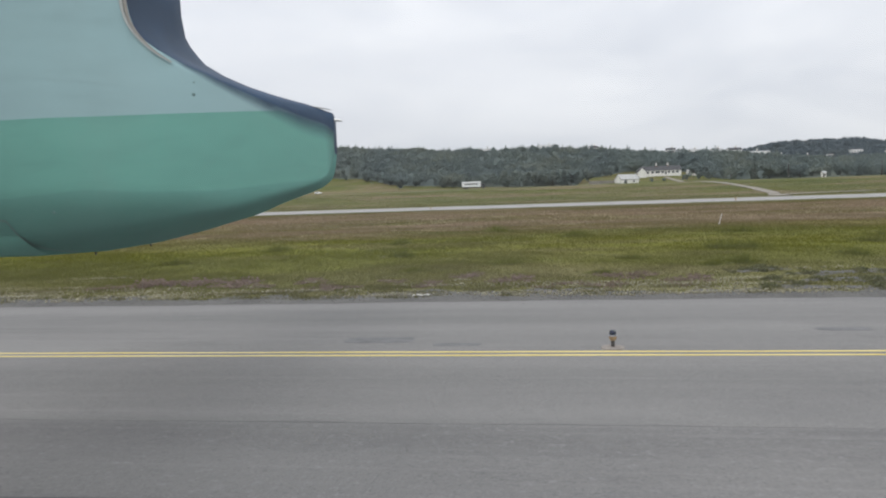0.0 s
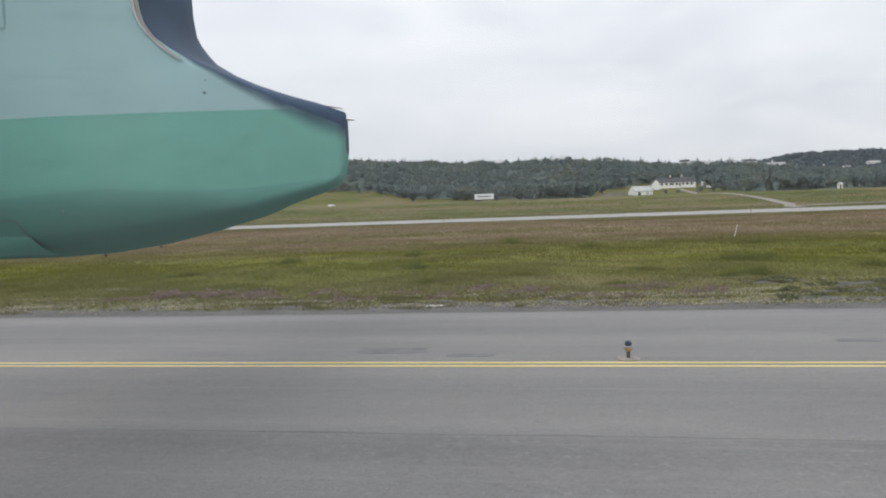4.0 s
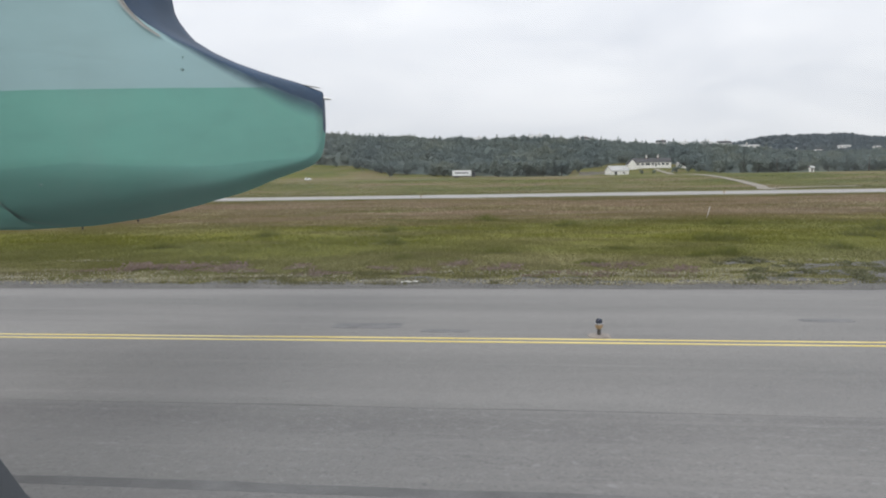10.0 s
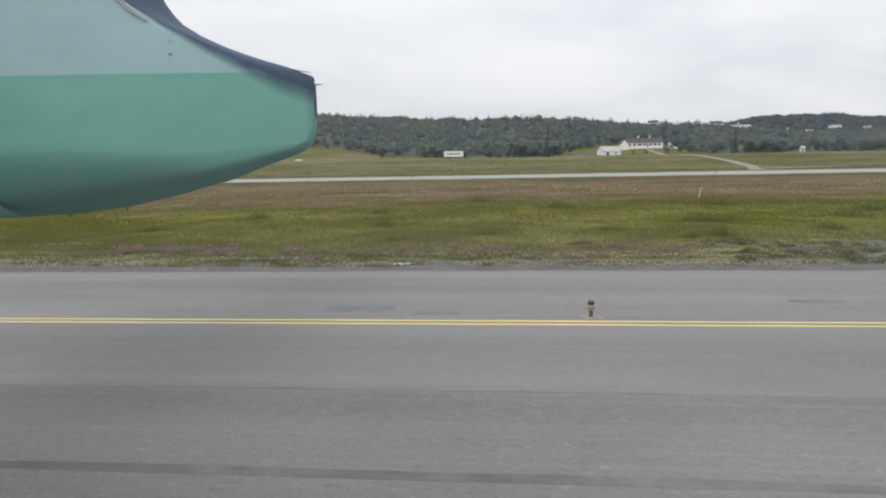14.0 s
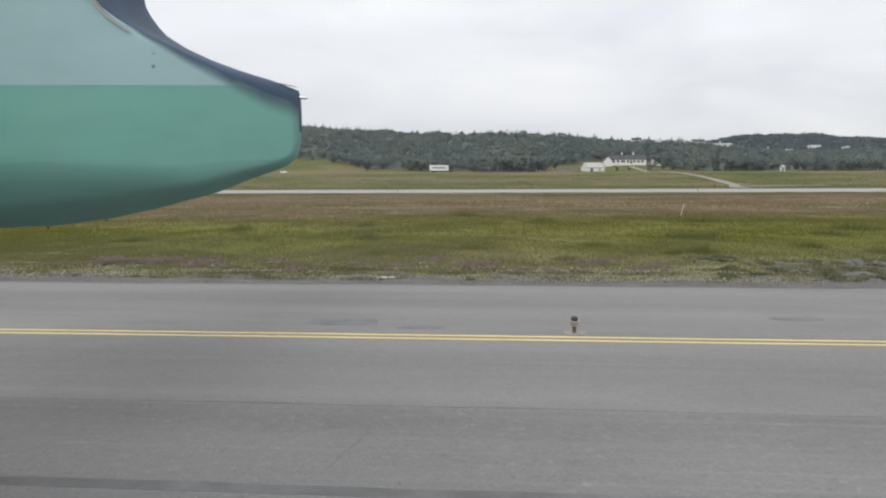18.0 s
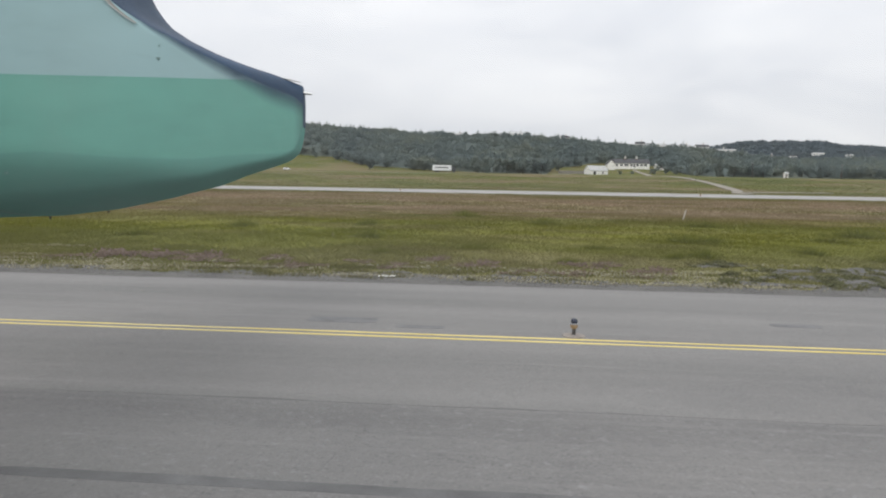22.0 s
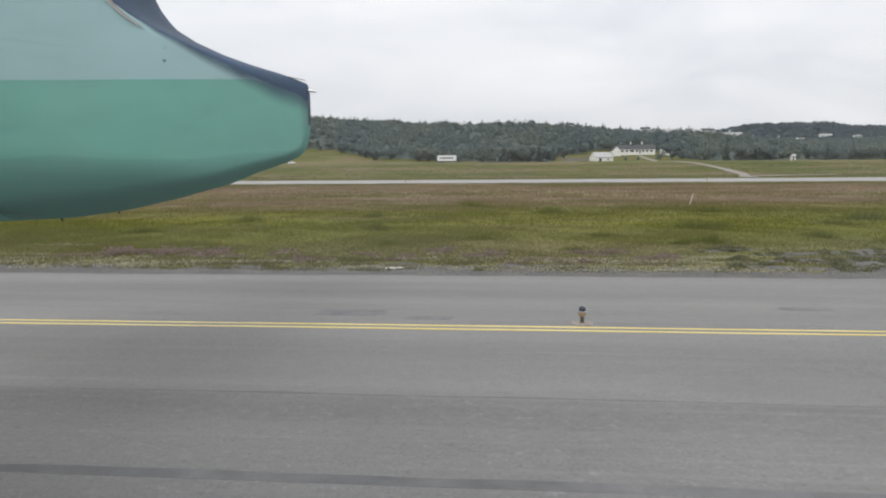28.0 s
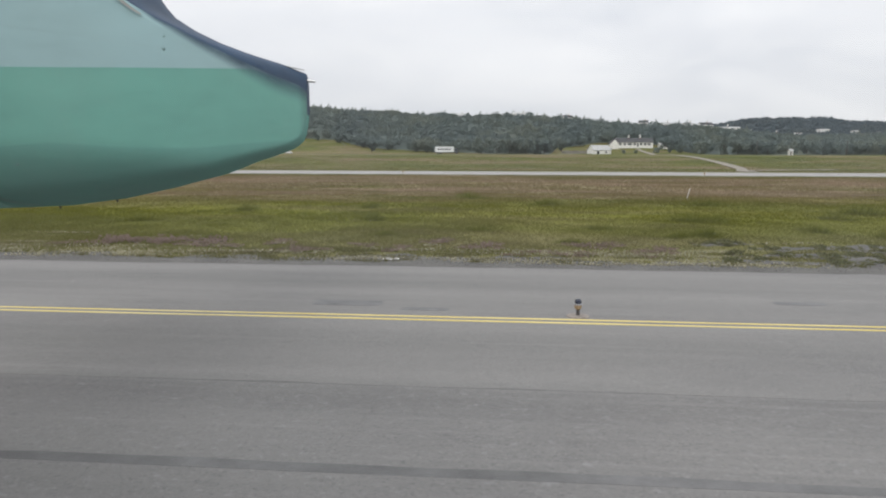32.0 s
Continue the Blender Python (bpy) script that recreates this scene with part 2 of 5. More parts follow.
def gravel_mat():
    m = Mat("gravel", 0.95)
    m.b.inputs["Specular IOR Level"].default_value = 0.05
    big, fine = m.noise(0.9, 5), m.noise(38, 3, (1, 1, 1), 0.75)
    col = m.ramp(big, [(0.35, (0.108, 0.104, 0.099)), (0.65, (0.142, 0.136, 0.128))])
    col = m.mix(col, (0.26, 0.25, 0.235), m.value(fine, 0.58, 0.74, 0.0, 0.6))
    col = m.mix(col, (0.06, 0.058, 0.058), m.value(fine, 0.45, 0.30, 0.0, 0.7))
    m.color(col).bump(fine, 0.6, 0.02)
    return m.m


# where the dark top of the nacelle ends, along its length (metres)
SOOT_LINE = [(-1.45, 3.64), (-1.427, 3.620), (-1.358, 3.580), (-1.279, 3.538), (-1.199, 3.494), (-1.109, 3.450), (-1.038, 3.415), (-0.977, 3.387), (-0.92, 3.367), (-0.875, 3.350), (-0.85, 3.340)]


def soot(m, col):
    """Exhaust soot that fades out below the dark top and darkens the tail's edge."""
    sep = m.node("ShaderNodeSeparateXYZ")
    m.link(m.pos.outputs["Position"], sep.inputs[0])
    rim = m.ramp(m.value(sep.outputs["X"], -1.45, -0.85), [((x + 1.45) / 0.6, ((z - 3.3) / 0.4,) * 3) for x, z in SOOT_LINE])
    below = m.node("ShaderNodeMath")
    below.operation = "SUBTRACT"
    m.link(m.value(rim, 0.0, 1.0, 3.3, 3.7), below.inputs[0])
    m.link(sep.outputs["Z"], below.inputs[1])
    reach = m.node("ShaderNodeMath")
    reach.operation = "DIVIDE"
    m.link(below.outputs[0], reach.inputs[0])
    m.link(m.value(sep.outputs["X"], -1.45, -0.95, 0.008, 0.088), reach.inputs[1])
    fade = m.value(reach.outputs[0], 0.0, 1.0, 1.0, 0.0)
    fade.node.interpolation_type = "SMOOTHSTEP"
    start = m.node("ShaderNodeMath")
    start.operation = "MULTIPLY"
    m.link(fade, start.inputs[0])
    m.link(m.value(sep.outputs["X"], -1.44, -1.36), start.inputs[1])
    rough = m.node("ShaderNodeMath")
    rough.operation = "MULTIPLY"
    m.link(start.outputs[0], rough.inputs[0])
    m.link(m.value(m.noise(14.0, 5, (1, 1, 1), 0.65, 9.0), 0.3, 0.65, 0.82, 1.0), rough.inputs[1])
    col = m.mix(col, (0.036, 0.064, 0.102), rough.outputs[0])
    return m.mix(col, (0.05, 0.06, 0.07), m.value(sep.outputs["X"], -0.885, -0.852, 0.0, 0.45))


def aircraft_paint(name, c, coat=0.03, sooty=False, gloss=0.10):
    m = Mat(name, 0.45, 0.0, coat)
    m.b.inputs["Specular IOR Level"].default_value = gloss
    m.b.inputs["Coat Roughness"].default_value = 0.12
    streak = m.noise(1.1, 6, (0.35, 2.0, 5.0), 0.7)
    film = m.noise(2.2, 4, (1, 1, 1), 0.6, 5.0)
    col = m.mix(c, tuple(v * 0.82 for v in c), m.value(streak, 0.42, 0.72, 0.0, 0.45))
    col = m.mix(col, (0.22, 0.26, 0.25), m.value(film, 0.5, 0.8, 0.0, 0.18))
    grime = m.noise(9.0, 5, (0.5, 1, 1.6), 0.7, 17.0)
    col = m.mix(col, tuple(v * 0.74 for v in c), m.value(grime, 0.52, 0.74, 0.0, 0.35))
    col = m.mix(col, tuple(min(1.0, v * 1.12) for v in c), m.value(grime, 0.46, 0.28, 0.0, 0.35))
    m.color(soot(m, col) if sooty else col)
    m.link(m.value(film, 0.3, 0.7, 0.30, 0.48), m.b.inputs["Roughness"])
    return m.m


def hazy_pane_mat():
    """Clear acrylic with a smeared translucent film that also stands in for haze, lifting darks."""
    m = Mat("hazy_cabin_pane")
    smear = m.noise(7.0, 3, (1.6, 1, 0.7), 0.5, 3.0)
    clear, film = m.node("ShaderNodeBsdfTransparent"), m.node("ShaderNodeBsdfTranslucent")
    film.inputs["Color"].default_value = (0.86, 0.87, 0.85, 1)
    x = m.node("ShaderNodeMixShader")
    m.link(m.value(smear, 0.35, 0.7, 0.016, 0.034), x.inputs[0])
    m.link(clear.outputs[0], x.inputs[1])
    m.link(film.outputs[0], x.inputs[2])
    m.link(x.outputs[0], m.t.nodes["Material Output"].inputs["Surface"])
    return m.m


def yellow_line_mat():
    m = Mat("worn_yellow_paint", 0.7)
    wear = m.noise(7, 6, (0.5, 1.5, 1), 0.7)
    col = m.mix((0.60, 0.47, 0.115), (0.67, 0.56, 0.23), m.value(m.noise(0.8, 4, (0.3, 1, 1)), 0.4, 0.65))
    m.color(m.mix(col, (0.20, 0.19, 0.15), m.value(wear, 0.60, 0.74, 0.0, 0.8)))
    return m.m


ASPHALT, GRAVEL, YELLOW, HAZY_PANE = asphalt_mat(), gravel_mat(), yellow_line_mat(), hazy_pane_mat()
MEADOW, BLADES = vegetation_mat("meadow", False), vegetation_mat("grass_blades", True)
# haze over the woods is put into these leaf colours: lifted and bluish
FOREST = foliage_mat("hazed_forest_leaves", (0.192, 0.240, 0.242), (0.220, 0.266, 0.248), (0.262, 0.292, 0.240), 0.03, 0.16, 0.78)
FAR_FOREST = foliage_mat("hazed_far_forest_leaves", (0.150, 0.188, 0.212), (0.166, 0.202, 0.220), (0.186, 0.216, 0.216), 0.012, 0.16, 0.7)
SHRUB = foliage_mat("shrub_leaves", (0.122, 0.138, 0.022), (0.142, 0.152, 0.024), (0.164, 0.164, 0.030), 1.5)
WEED = foliage_mat("weed_leaves", (0.150, 0.155, 0.072), (0.175, 0.178, 0.080), (0.215, 0.205, 0.10), 1.1)
HEATHER = foliage_mat("heather_bloom", (0.195, 0.150, 0.110), (0.245, 0.182, 0.150), (0.300, 0.222, 0.196), 2.0)
YARROW = plain("yarrow_flowers", (0.345, 0.32, 0.21), 0.9, vary=0.4, scale=2.0)
BARK = plain("bark", (0.12, 0.10, 0.085), 0.9)
CONCRETE = plain("runway_concrete", (0.30, 0.29, 0.275), 0.85, vary=0.22, scale=0.15)
WHITE_LINE = plain("white_marking", (0.75, 0.75, 0.73), 0.7, vary=0.2, scale=0.6)
TRACK = plain("dirt_track", (0.25, 0.225, 0.185), 0.95, vary=0.3, scale=0.3)
MINT = aircraft_paint("pale_mint_paint", (0.318, 0.468, 0.480), sooty=True)
GREEN = aircraft_paint("sea_green_paint", (0.160, 0.380, 0.318), sooty=True)
# flank green made darker: shade on the nacelle's underside is put into the colour
BELLY_SHADE = aircraft_paint("shaded_green_belly", (0.150, 0.345, 0.295), 0.0, gloss=0.0)
NAVY = plain("soot_dark_navy", (0.028, 0.058, 0.108), 0.6, vary=0.3)
NAVY.node_tree.nodes["Principled BSDF"].inputs["Specular IOR Level"].default_value = 0.15
WHITE_PAINT = aircraft_paint("white_fuselage_paint", (0.72, 0.74, 0.74))
SEAM_MINT = plain("mint_panel_seam", (0.31, 0.415, 0.413), 0.7)
SEAM_GREEN = plain("green_panel_seam", (0.152, 0.364, 0.304), 0.7)
EDGE_TAN = plain("dull_tan_metal", (0.30, 0.28, 0.25), 0.5, 0.4)
TRIM = plain("dull_edge_metal", (0.42, 0.43, 0.41), 0.5, 0.5)
SEAL = plain("panel_seam", (0.17, 0.26, 0.25), 0.7)
METAL = plain("brushed_metal", (0.55, 0.55, 0.54), 0.35, 0.9)
RUBBER = plain("black_rubber", (0.03, 0.032, 0.036), 0.8)
HOUSE_WHITE = plain("white_house_paint", (0.78, 0.77, 0.73), 0.7, vary=0.12, scale=0.5)
ROOF_DARK = plain("dark_roof_tiles", (0.066, 0.066, 0.070), 0.85, vary=0.3, scale=0.8)
RUST_LEAD = plain("rust_brown_brick", (0.20, 0.11, 0.085), 0.85, vary=0.3, scale=1.0)
FIELD_STONE = plain("grey_field_stone", (0.27, 0.25, 0.225), 0.9, vary=0.5, scale=1.4)
ROOF_GREY = plain("grey_roof_sheet", (0.42, 0.42, 0.41), 0.6, scale=0.8)
PANE = plain("window_glass", (0.03, 0.04, 0.05), 0.08, vary=0.1)
LENS_BLUE = plain("dark_blue_lens", (0.014, 0.020, 0.045), 0.18)
LAMP_YELLOW = plain("faded_yellow_enamel", (0.36, 0.24, 0.12), 0.6)
RING_GREY = plain("dull_white_ring", (0.36, 0.36, 0.37), 0.6)
LAMP_STEM = plain("dark_lamp_metal", (0.075, 0.065, 0.06), 0.6, 0.3)
LAMP_BASE = plain("stained_concrete_pad", (0.27, 0.235, 0.205), 0.9, vary=0.4, scale=6.0)
CAR_WHITE = plain("white_car_paint", (0.75, 0.76, 0.77), 0.3, coat=0.5, vary=0.08)
DARK_PLASTIC = plain("dark_plastic", (0.04, 0.042, 0.045), 0.6)
CABIN = plain("dark_window_trim", (0.075, 0.085, 0.10), 0.8, vary=0.1)


# ---------- mesh helpers ----------
def mesh_ob(name, verts, faces, mat, parent=None, smooth=False):
    """A mesh object from arrays; faces all of one size."""
    verts, faces = np.asarray(verts, np.float32).reshape(-1, 3), np.asarray(faces, np.int32)
    me = bpy.data.meshes.new(name)
    n, k = faces.shape
    me.vertices.add(len(verts))
    me.vertices.foreach_set("co", verts.ravel())
    me.loops.add(n * k)
    me.loops.foreach_set("vertex_index", faces.ravel())
    me.polygons.add(n)
    me.polygons.foreach_set("loop_start", np.arange(0, n * k, k, dtype=np.int32))
    me.polygons.foreach_set("use_smooth", np.full(n, bool(smooth)))
    for one in (mat if isinstance(mat, (list, tuple)) else [mat]):
        me.materials.append(one)
    me.update(calc_edges=True)
    me.validate()
    ob = new(name, me)
    ob.parent = parent
    return ob


def part(name, bm, material, parent, label="", smooth=False):
    """Link a bmesh as one mesh object under a thing or a part."""
    me = bpy.data.meshes.new(name)
    bmesh.ops.recalc_face_normals(bm, faces=bm.faces)
    if smooth:
        for f in bm.faces:
            f.smooth = True
    bm.to_mesh(me)
    bm.free()
    me.materials.append(material)
    ob = new(name, me)
    ob.parent = parent
    return tagged(ob, label=label)


def box(x0, x1, y0, y1, z0, z1, bevel=0.0):
    bm = bmesh.new()
    bmesh.ops.create_cube(bm, size=1, matrix=Matrix.LocRotScale(((x0 + x1) / 2, (y0 + y1) / 2, (z0 + z1) / 2), None, (x1 - x0, y1 - y0, z1 - z0)))
    if bevel:
        bmesh.ops.bevel(bm, geom=bm.edges[:], offset=bevel, segments=2, affect="EDGES", profile=0.6)
    return bm


def lathe(profile, n=20, at=(0, 0, 0)):
    """A turned solid round z: (radius, height) pairs."""
    bm = bmesh.new()
    rings = []
    for r, z in profile:
        rings.append([bm.verts.new((at[0] + r * math.cos(2 * math.pi * i / n), at[1] + r * math.sin(2 * math.pi * i / n), at[2] + z)) for i in range(n)])
    for a, b in zip(rings, rings[1:]):
        for i in range(n):
            bm.faces.new((a[i], a[(i + 1) % n], b[(i + 1) % n], b[i]))
    bm.faces.new(rings[0][::-1])
    bm.faces.new(rings[-1])
    return bm


def rod(p, q, r0, r1=None, n=8):
    """A tapered round rod from p to q."""
    p, q = Vector(p), Vector(q)
    r1 = r0 if r1 is None else r1
    turn = (q - p).to_track_quat("Z", "Y").to_matrix().to_4x4()
    bm = bmesh.new()
    bmesh.ops.create_cone(bm, segments=n, radius1=r0, radius2=r1, depth=(q - p).length, cap_ends=True, matrix=Matrix.Translation((p + q) / 2) @ turn)
    return bm


def join(*bms):
    out = bms[0]
    for b in bms[1:]:
        me = bpy.data.meshes.new("tmp")
        b.to_mesh(me)
        b.free()
        out.from_mesh(me)
        bpy.data.meshes.remove(me)
    return out


def thing(name, label, category, at=(0, 0, 0), turn=0.0, group="", kind=""):
    ob = new(name)
    ob.matrix_basis = pose(*at, 0, 0, turn)
    return tagged(ob, label, category, group, kind)


# ---------- ground ----------
def smooth(a, b, v):
    t = np.clip((np.asarray(v, float) - a) / (b - a), 0, 1)
    return t * t * (3 - 2 * t)


def waves(x, y):
    """Soft uneven ground, a few centimetres."""
    return (np.sin(x * 0.61 + 1.3 * np.sin(y * 0.23)) * np.sin(y * 0.47 + 0.9 * np.sin(x * 0.19)) + 0.6 * np.sin(x * 1.7 + y * 0.9) * np.sin(y * 1.3 - x * 0.4))


def height(x, y):
    """The lie of the land: flat field, a rise behind the runway, wooded ridges."""
    x, y = np.asarray(x, float), np.asarray(y, float)
    near = 0.03 * waves(x, y) * smooth(19.8, 24.5, y) * (1 - smooth(106, 114, y)) - 0.03 * (1 - smooth(20.3, 21.8, y - 0.45 * np.sin(x * 0.37 + 2) - 0.36 * np.sin(x * 1.3))) - 0.05 * smooth(128, 134, y) * (1 - smooth(179, 186, y))
    rise = 6.3 * smooth(205, 409, y)
    ridge = np.interp(x, [-820, -207, -164, -116, -7, 61, 119, 191, 259, 409, 955], [50, 45, 41, 37, 36, 32.5, 28, 22, 15, 14, 12])
    hill = ridge * smooth(409, 709, y)
    bumps = smooth(409, 573, y) * (1.6 * np.sin(x * 0.04 + 0.4) * np.sin(y * 0.022) + 0.9 * np.sin(x * 0.095 + y * 0.037))
    far = np.interp(x, [205, 409, 525, 589, 641, 738, 818, 937, 1228, 2046], [16, 37, 60, 75, 76, 78, 71, 64, 52, 46]) * smooth(1160, 1746, y)
    return near + rise + hill + bumps + far


def bare(x, y):
    """How far the verge is bare gravel: a ragged clearing beside the asphalt."""
    x, y = np.asarray(x, float), np.asarray(y, float)
    rag = 0.7 * np.sin(x * 0.6 + 1.1) + 0.45 * np.sin(x * 1.7 + y * 0.6) + 0.3 * np.sin(x * 3.9 - y * 2.1)
    rag = rag + 0.35 * np.sin(x * 9.1 + 2.3 * np.sin(y * 5.3)) * np.sin(y * 8.7 + 1.7 * np.sin(x * 4.3))
    clearing = smooth(6.0, 9.5, x + 1.4 * np.sin(y * 1.3) + rag) * (1 - smooth(24.2, 26.2, y + rag)) * (1 - smooth(60, 75, x))
    isles = smooth(0.1, 0.6, np.sin(x * 0.83 + 1.9 * np.sin(y * 0.9)) * np.sin(y * 1.9 + 1.3 * np.sin(x * 0.47)))
    return clearing * (1 - 0.8 * isles)


def grow_axis(lo, hi, fine_lo, fine_hi, step, factor):
    """Coordinates that are fine inside and widen outwards."""
    mid = list(np.arange(fine_lo, fine_hi + 1e-6, step))
    up, d = fine_hi, step
    while up < hi:
        d *= factor
        up += d
        mid.append(up)
    down, d = fine_lo, step
    while down > lo:
        d *= factor
        down -= d
        mid.insert(0, down)
    return np.array(mid)


gx = grow_axis(-3400, 3400, -40, 40, 0.8, 1.045)
gy = grow_axis(-900, 4200, 17.0, 54, 0.6, 1.032)
GX, GY = np.meshgrid(gx, gy)
idx = np.arange(GX.size).reshape(GX.shape)
quads = np.stack([idx[:-1, :-1], idx[:-1, 1:], idx[1:, 1:], idx[1:, :-1]], -1).reshape(-1, 4)
ground = mesh_ob("ground", np.stack([GX, GY, height(GX, GY)], -1).reshape(-1, 3), quads, MEADOW, smooth=True)
tagged(ground, "rough summer meadow rising to wooded hills", "ground", kind="structure")


def strip(name, x0, x1, y0, y1, z0, z1, mat, label, category, wobble=0.0, step=0.5):
    """A slab along x, whose long edges may be uneven."""
    xs = np.arange(x0, x1 + step, step)
    w0 = wobble * (np.sin(xs * 0.9) * 0.5 + np.sin(xs * 2.3 + 1) * 0.3 + np.sin(xs * 5.1 + 2) * 0.2)
    w1 = wobble * (np.sin(xs * 0.37 + 2) * 0.5 + np.sin(xs * 1.3) * 0.4 + np.sin(xs * 3.9 + 1) * 0.25)
    ring = [np.stack([xs, y0 + w0 * 0.2, np.full_like(xs, z0)], -1), np.stack([xs, y0 + w0 * 0.2, np.full_like(xs, z1)], -1),
            np.stack([xs, y1 + w1, np.full_like(xs, z1)], -1), np.stack([xs, y1 + w1, np.full_like(xs, z0)], -1)]
    n = len(xs)
    f = []
    for r in range(4):
        a, b = r * n, ((r + 1) % 4) * n
        i = np.arange(n - 1)
        f.append(np.stack([a + i, a + i + 1, b + i + 1, b + i], -1))
    return tagged(mesh_ob(name, np.concatenate(ring), np.concatenate(f), mat), label, category, kind="structure")


strip("taxiway", -560, 560, -30, 18.7, -0.25, 0.0, ASPHALT, "worn grey asphalt taxiway with darker streaks", "taxiway", 0.08, 0.7)
strip("gravel_shoulder", -220, 220, 18.5, 20.6, -0.2, -0.008, GRAVEL, "thin grey gravel shoulder along the asphalt", "gravel", 0.9, 0.25)
strip("runway", -1600, 1600, 138, 176, -0.3, 0.03, CONCRETE, "pale grey runway beyond the meadow", "runway", 0.15, 6.0)
strip("runway_edge_line", -1600, 1600, 139.5, 140.4, 0.03, 0.036, WHITE_LINE, "white painted runway edge line", "marking", 0, 20)
strip("runway_far_edge_line", -1600, 1600, 173.5, 174.4, 0.03, 0.036, WHITE_LINE, "white painted runway edge line", "marking", 0, 20)
strip("taxiway_line", -560, 560, 12.325, 12.42, 0.0, 0.005, YELLOW, "worn yellow painted taxiway edge line", "marking", 0.02, 0.7)
strip("taxiway_line_outer", -560, 560, 12.595, 12.69, 0.0, 0.005, YELLOW, "worn yellow painted taxiway edge line", "marking", 0.02, 0.7)


def gravel_sheet(name, x0, x1, y0, y1, step, label):
    """Thin loose gravel on the ground wherever the verge is bare."""
    xs, ys = np.arange(x0, x1, step), np.arange(y0, y1, step * 0.6)
    xx, yy = np.meshgrid(xs, ys)
    ids = np.arange(xx.size).reshape(xx.shape)
    f = np.stack([ids[:-1, :-1], ids[:-1, 1:], ids[1:, 1:], ids[1:, :-1]], -1).reshape(-1, 4)
    cover = bare(xx, yy)
    keep = cover.ravel()[f].mean(1) > 0.42
    z = height(xx, yy) - 0.02 + 0.05 * smooth(0.3, 0.65, cover) + 0.006 * np.sin(xx * 7.3) * np.sin(yy * 6.1)
    return tagged(mesh_ob(name, np.stack([xx, yy, np.maximum(z, -0.004)], -1).reshape(-1, 3), f[keep], GRAVEL, smooth=True), label, "gravel", kind="structure")


gravel_sheet("gravel_clearing", 2, 76, 20.2, 27.5, 0.16, "bare grey gravel among the verge grass")
SEALANT = plain("bitumen_seal", (0.156, 0.153, 0.152), 0.92, vary=0.5, scale=0.7)
strip("bitumen_joint", -90, 90, 6.04, 6.22, 0.0, 0.002, SEALANT, "dark bitumen joint in the asphalt", "joint", 0.03, 0.08)
OLD_SEAL = plain("old_joint_seal", (0.150, 0.146, 0.142), 0.9, vary=0.4, scale=0.6)
strip("paving_joint", -560, 560, 8.592, 8.606, 0.0, 0.002, OLD_SEAL, "thin dark joint between asphalt lanes", "joint", 0.05, 0.4)


def patch_slab(name, cx, cy, w, d, seed, label):
    """A thin uneven repair patch on the asphalt."""
    r = random.Random(seed)
    bm = bmesh.new()
    ring = []
    for k in range(28):
        a = 2 * math.pi * k / 28
        c, n = math.cos(a), math.sin(a)
        q = 1 / max(abs(c), abs(n)) ** 0.8 * r.uniform(0.94, 1.04)
        ring.append((cx + w / 2 * c * q, cy + d / 2 * n * q))
    top = [bm.verts.new((x, y, 0.003)) for x, y in ring]
    low = [bm.verts.new((x, y, -0.02)) for x, y in ring]
    bm.faces.new(top)
    for k in range(28):
        bm.faces.new((low[k], low[(k + 1) % 28], top[(k + 1) % 28], top[k]))
    ob = part(name, bm, OLD_PATCH, None)
    return tagged(ob, label, "patch", kind="structure")


OLD_PATCH = plain("old_bitumen_patch", (0.146, 0.144, 0.145), 0.85, vary=0.35, scale=2.5)
patch_slab("asphalt_patch_1", -3.2, 13.75, 1.5, 0.55, 3, "old dark repair patch in the asphalt")
patch_slab("asphalt_patch_2", 6.4, 14.6, 1.1, 0.35, 5, "old dark repair patch in the asphalt")


def crack(name, pts, width, seed, label):
    """A thin ragged crack filled with dark dirt."""
    r = random.Random(seed)
    line = []
    for (xa, ya), (xb, yb) in zip(pts, pts[1:]):
        for k in range(7):
            line.append((xa + (xb - xa) * k / 7 + r.uniform(-0.05, 0.05), ya + (yb - ya) * k / 7 + r.uniform(-0.03, 0.03)))
    line.append(pts[-1])
    bm = bmesh.new()
    prev = None
    for x, y in line:
        w = width * r.uniform(0.4, 1.3)
        pair = [bm.verts.new((x - w / 2, y - w / 4, 0.0025)), bm.verts.new((x + w / 2, y + w / 4, 0.0025))]
        if prev:
            bm.faces.new((prev[0], prev[1], pair[1], pair[0]))
        prev = pair
    ob = part(name, bm, OLD_SEAL, None)
    return tagged(ob, label, "crack", kind="structure")


crack("asphalt_crack_1", [(-1.35, 12.2), (-1.42, 11.0), (-1.30, 9.8), (-1.55, 8.9), (-1.50, 7.6), (-1.75, 6.5)], 0.010, 8, "thin branching crack across the asphalt")
patch_slab("asphalt_patch_3", -1.5, 13.3, 1.0, 0.28, 11, "dark stain beside the yellow lines")


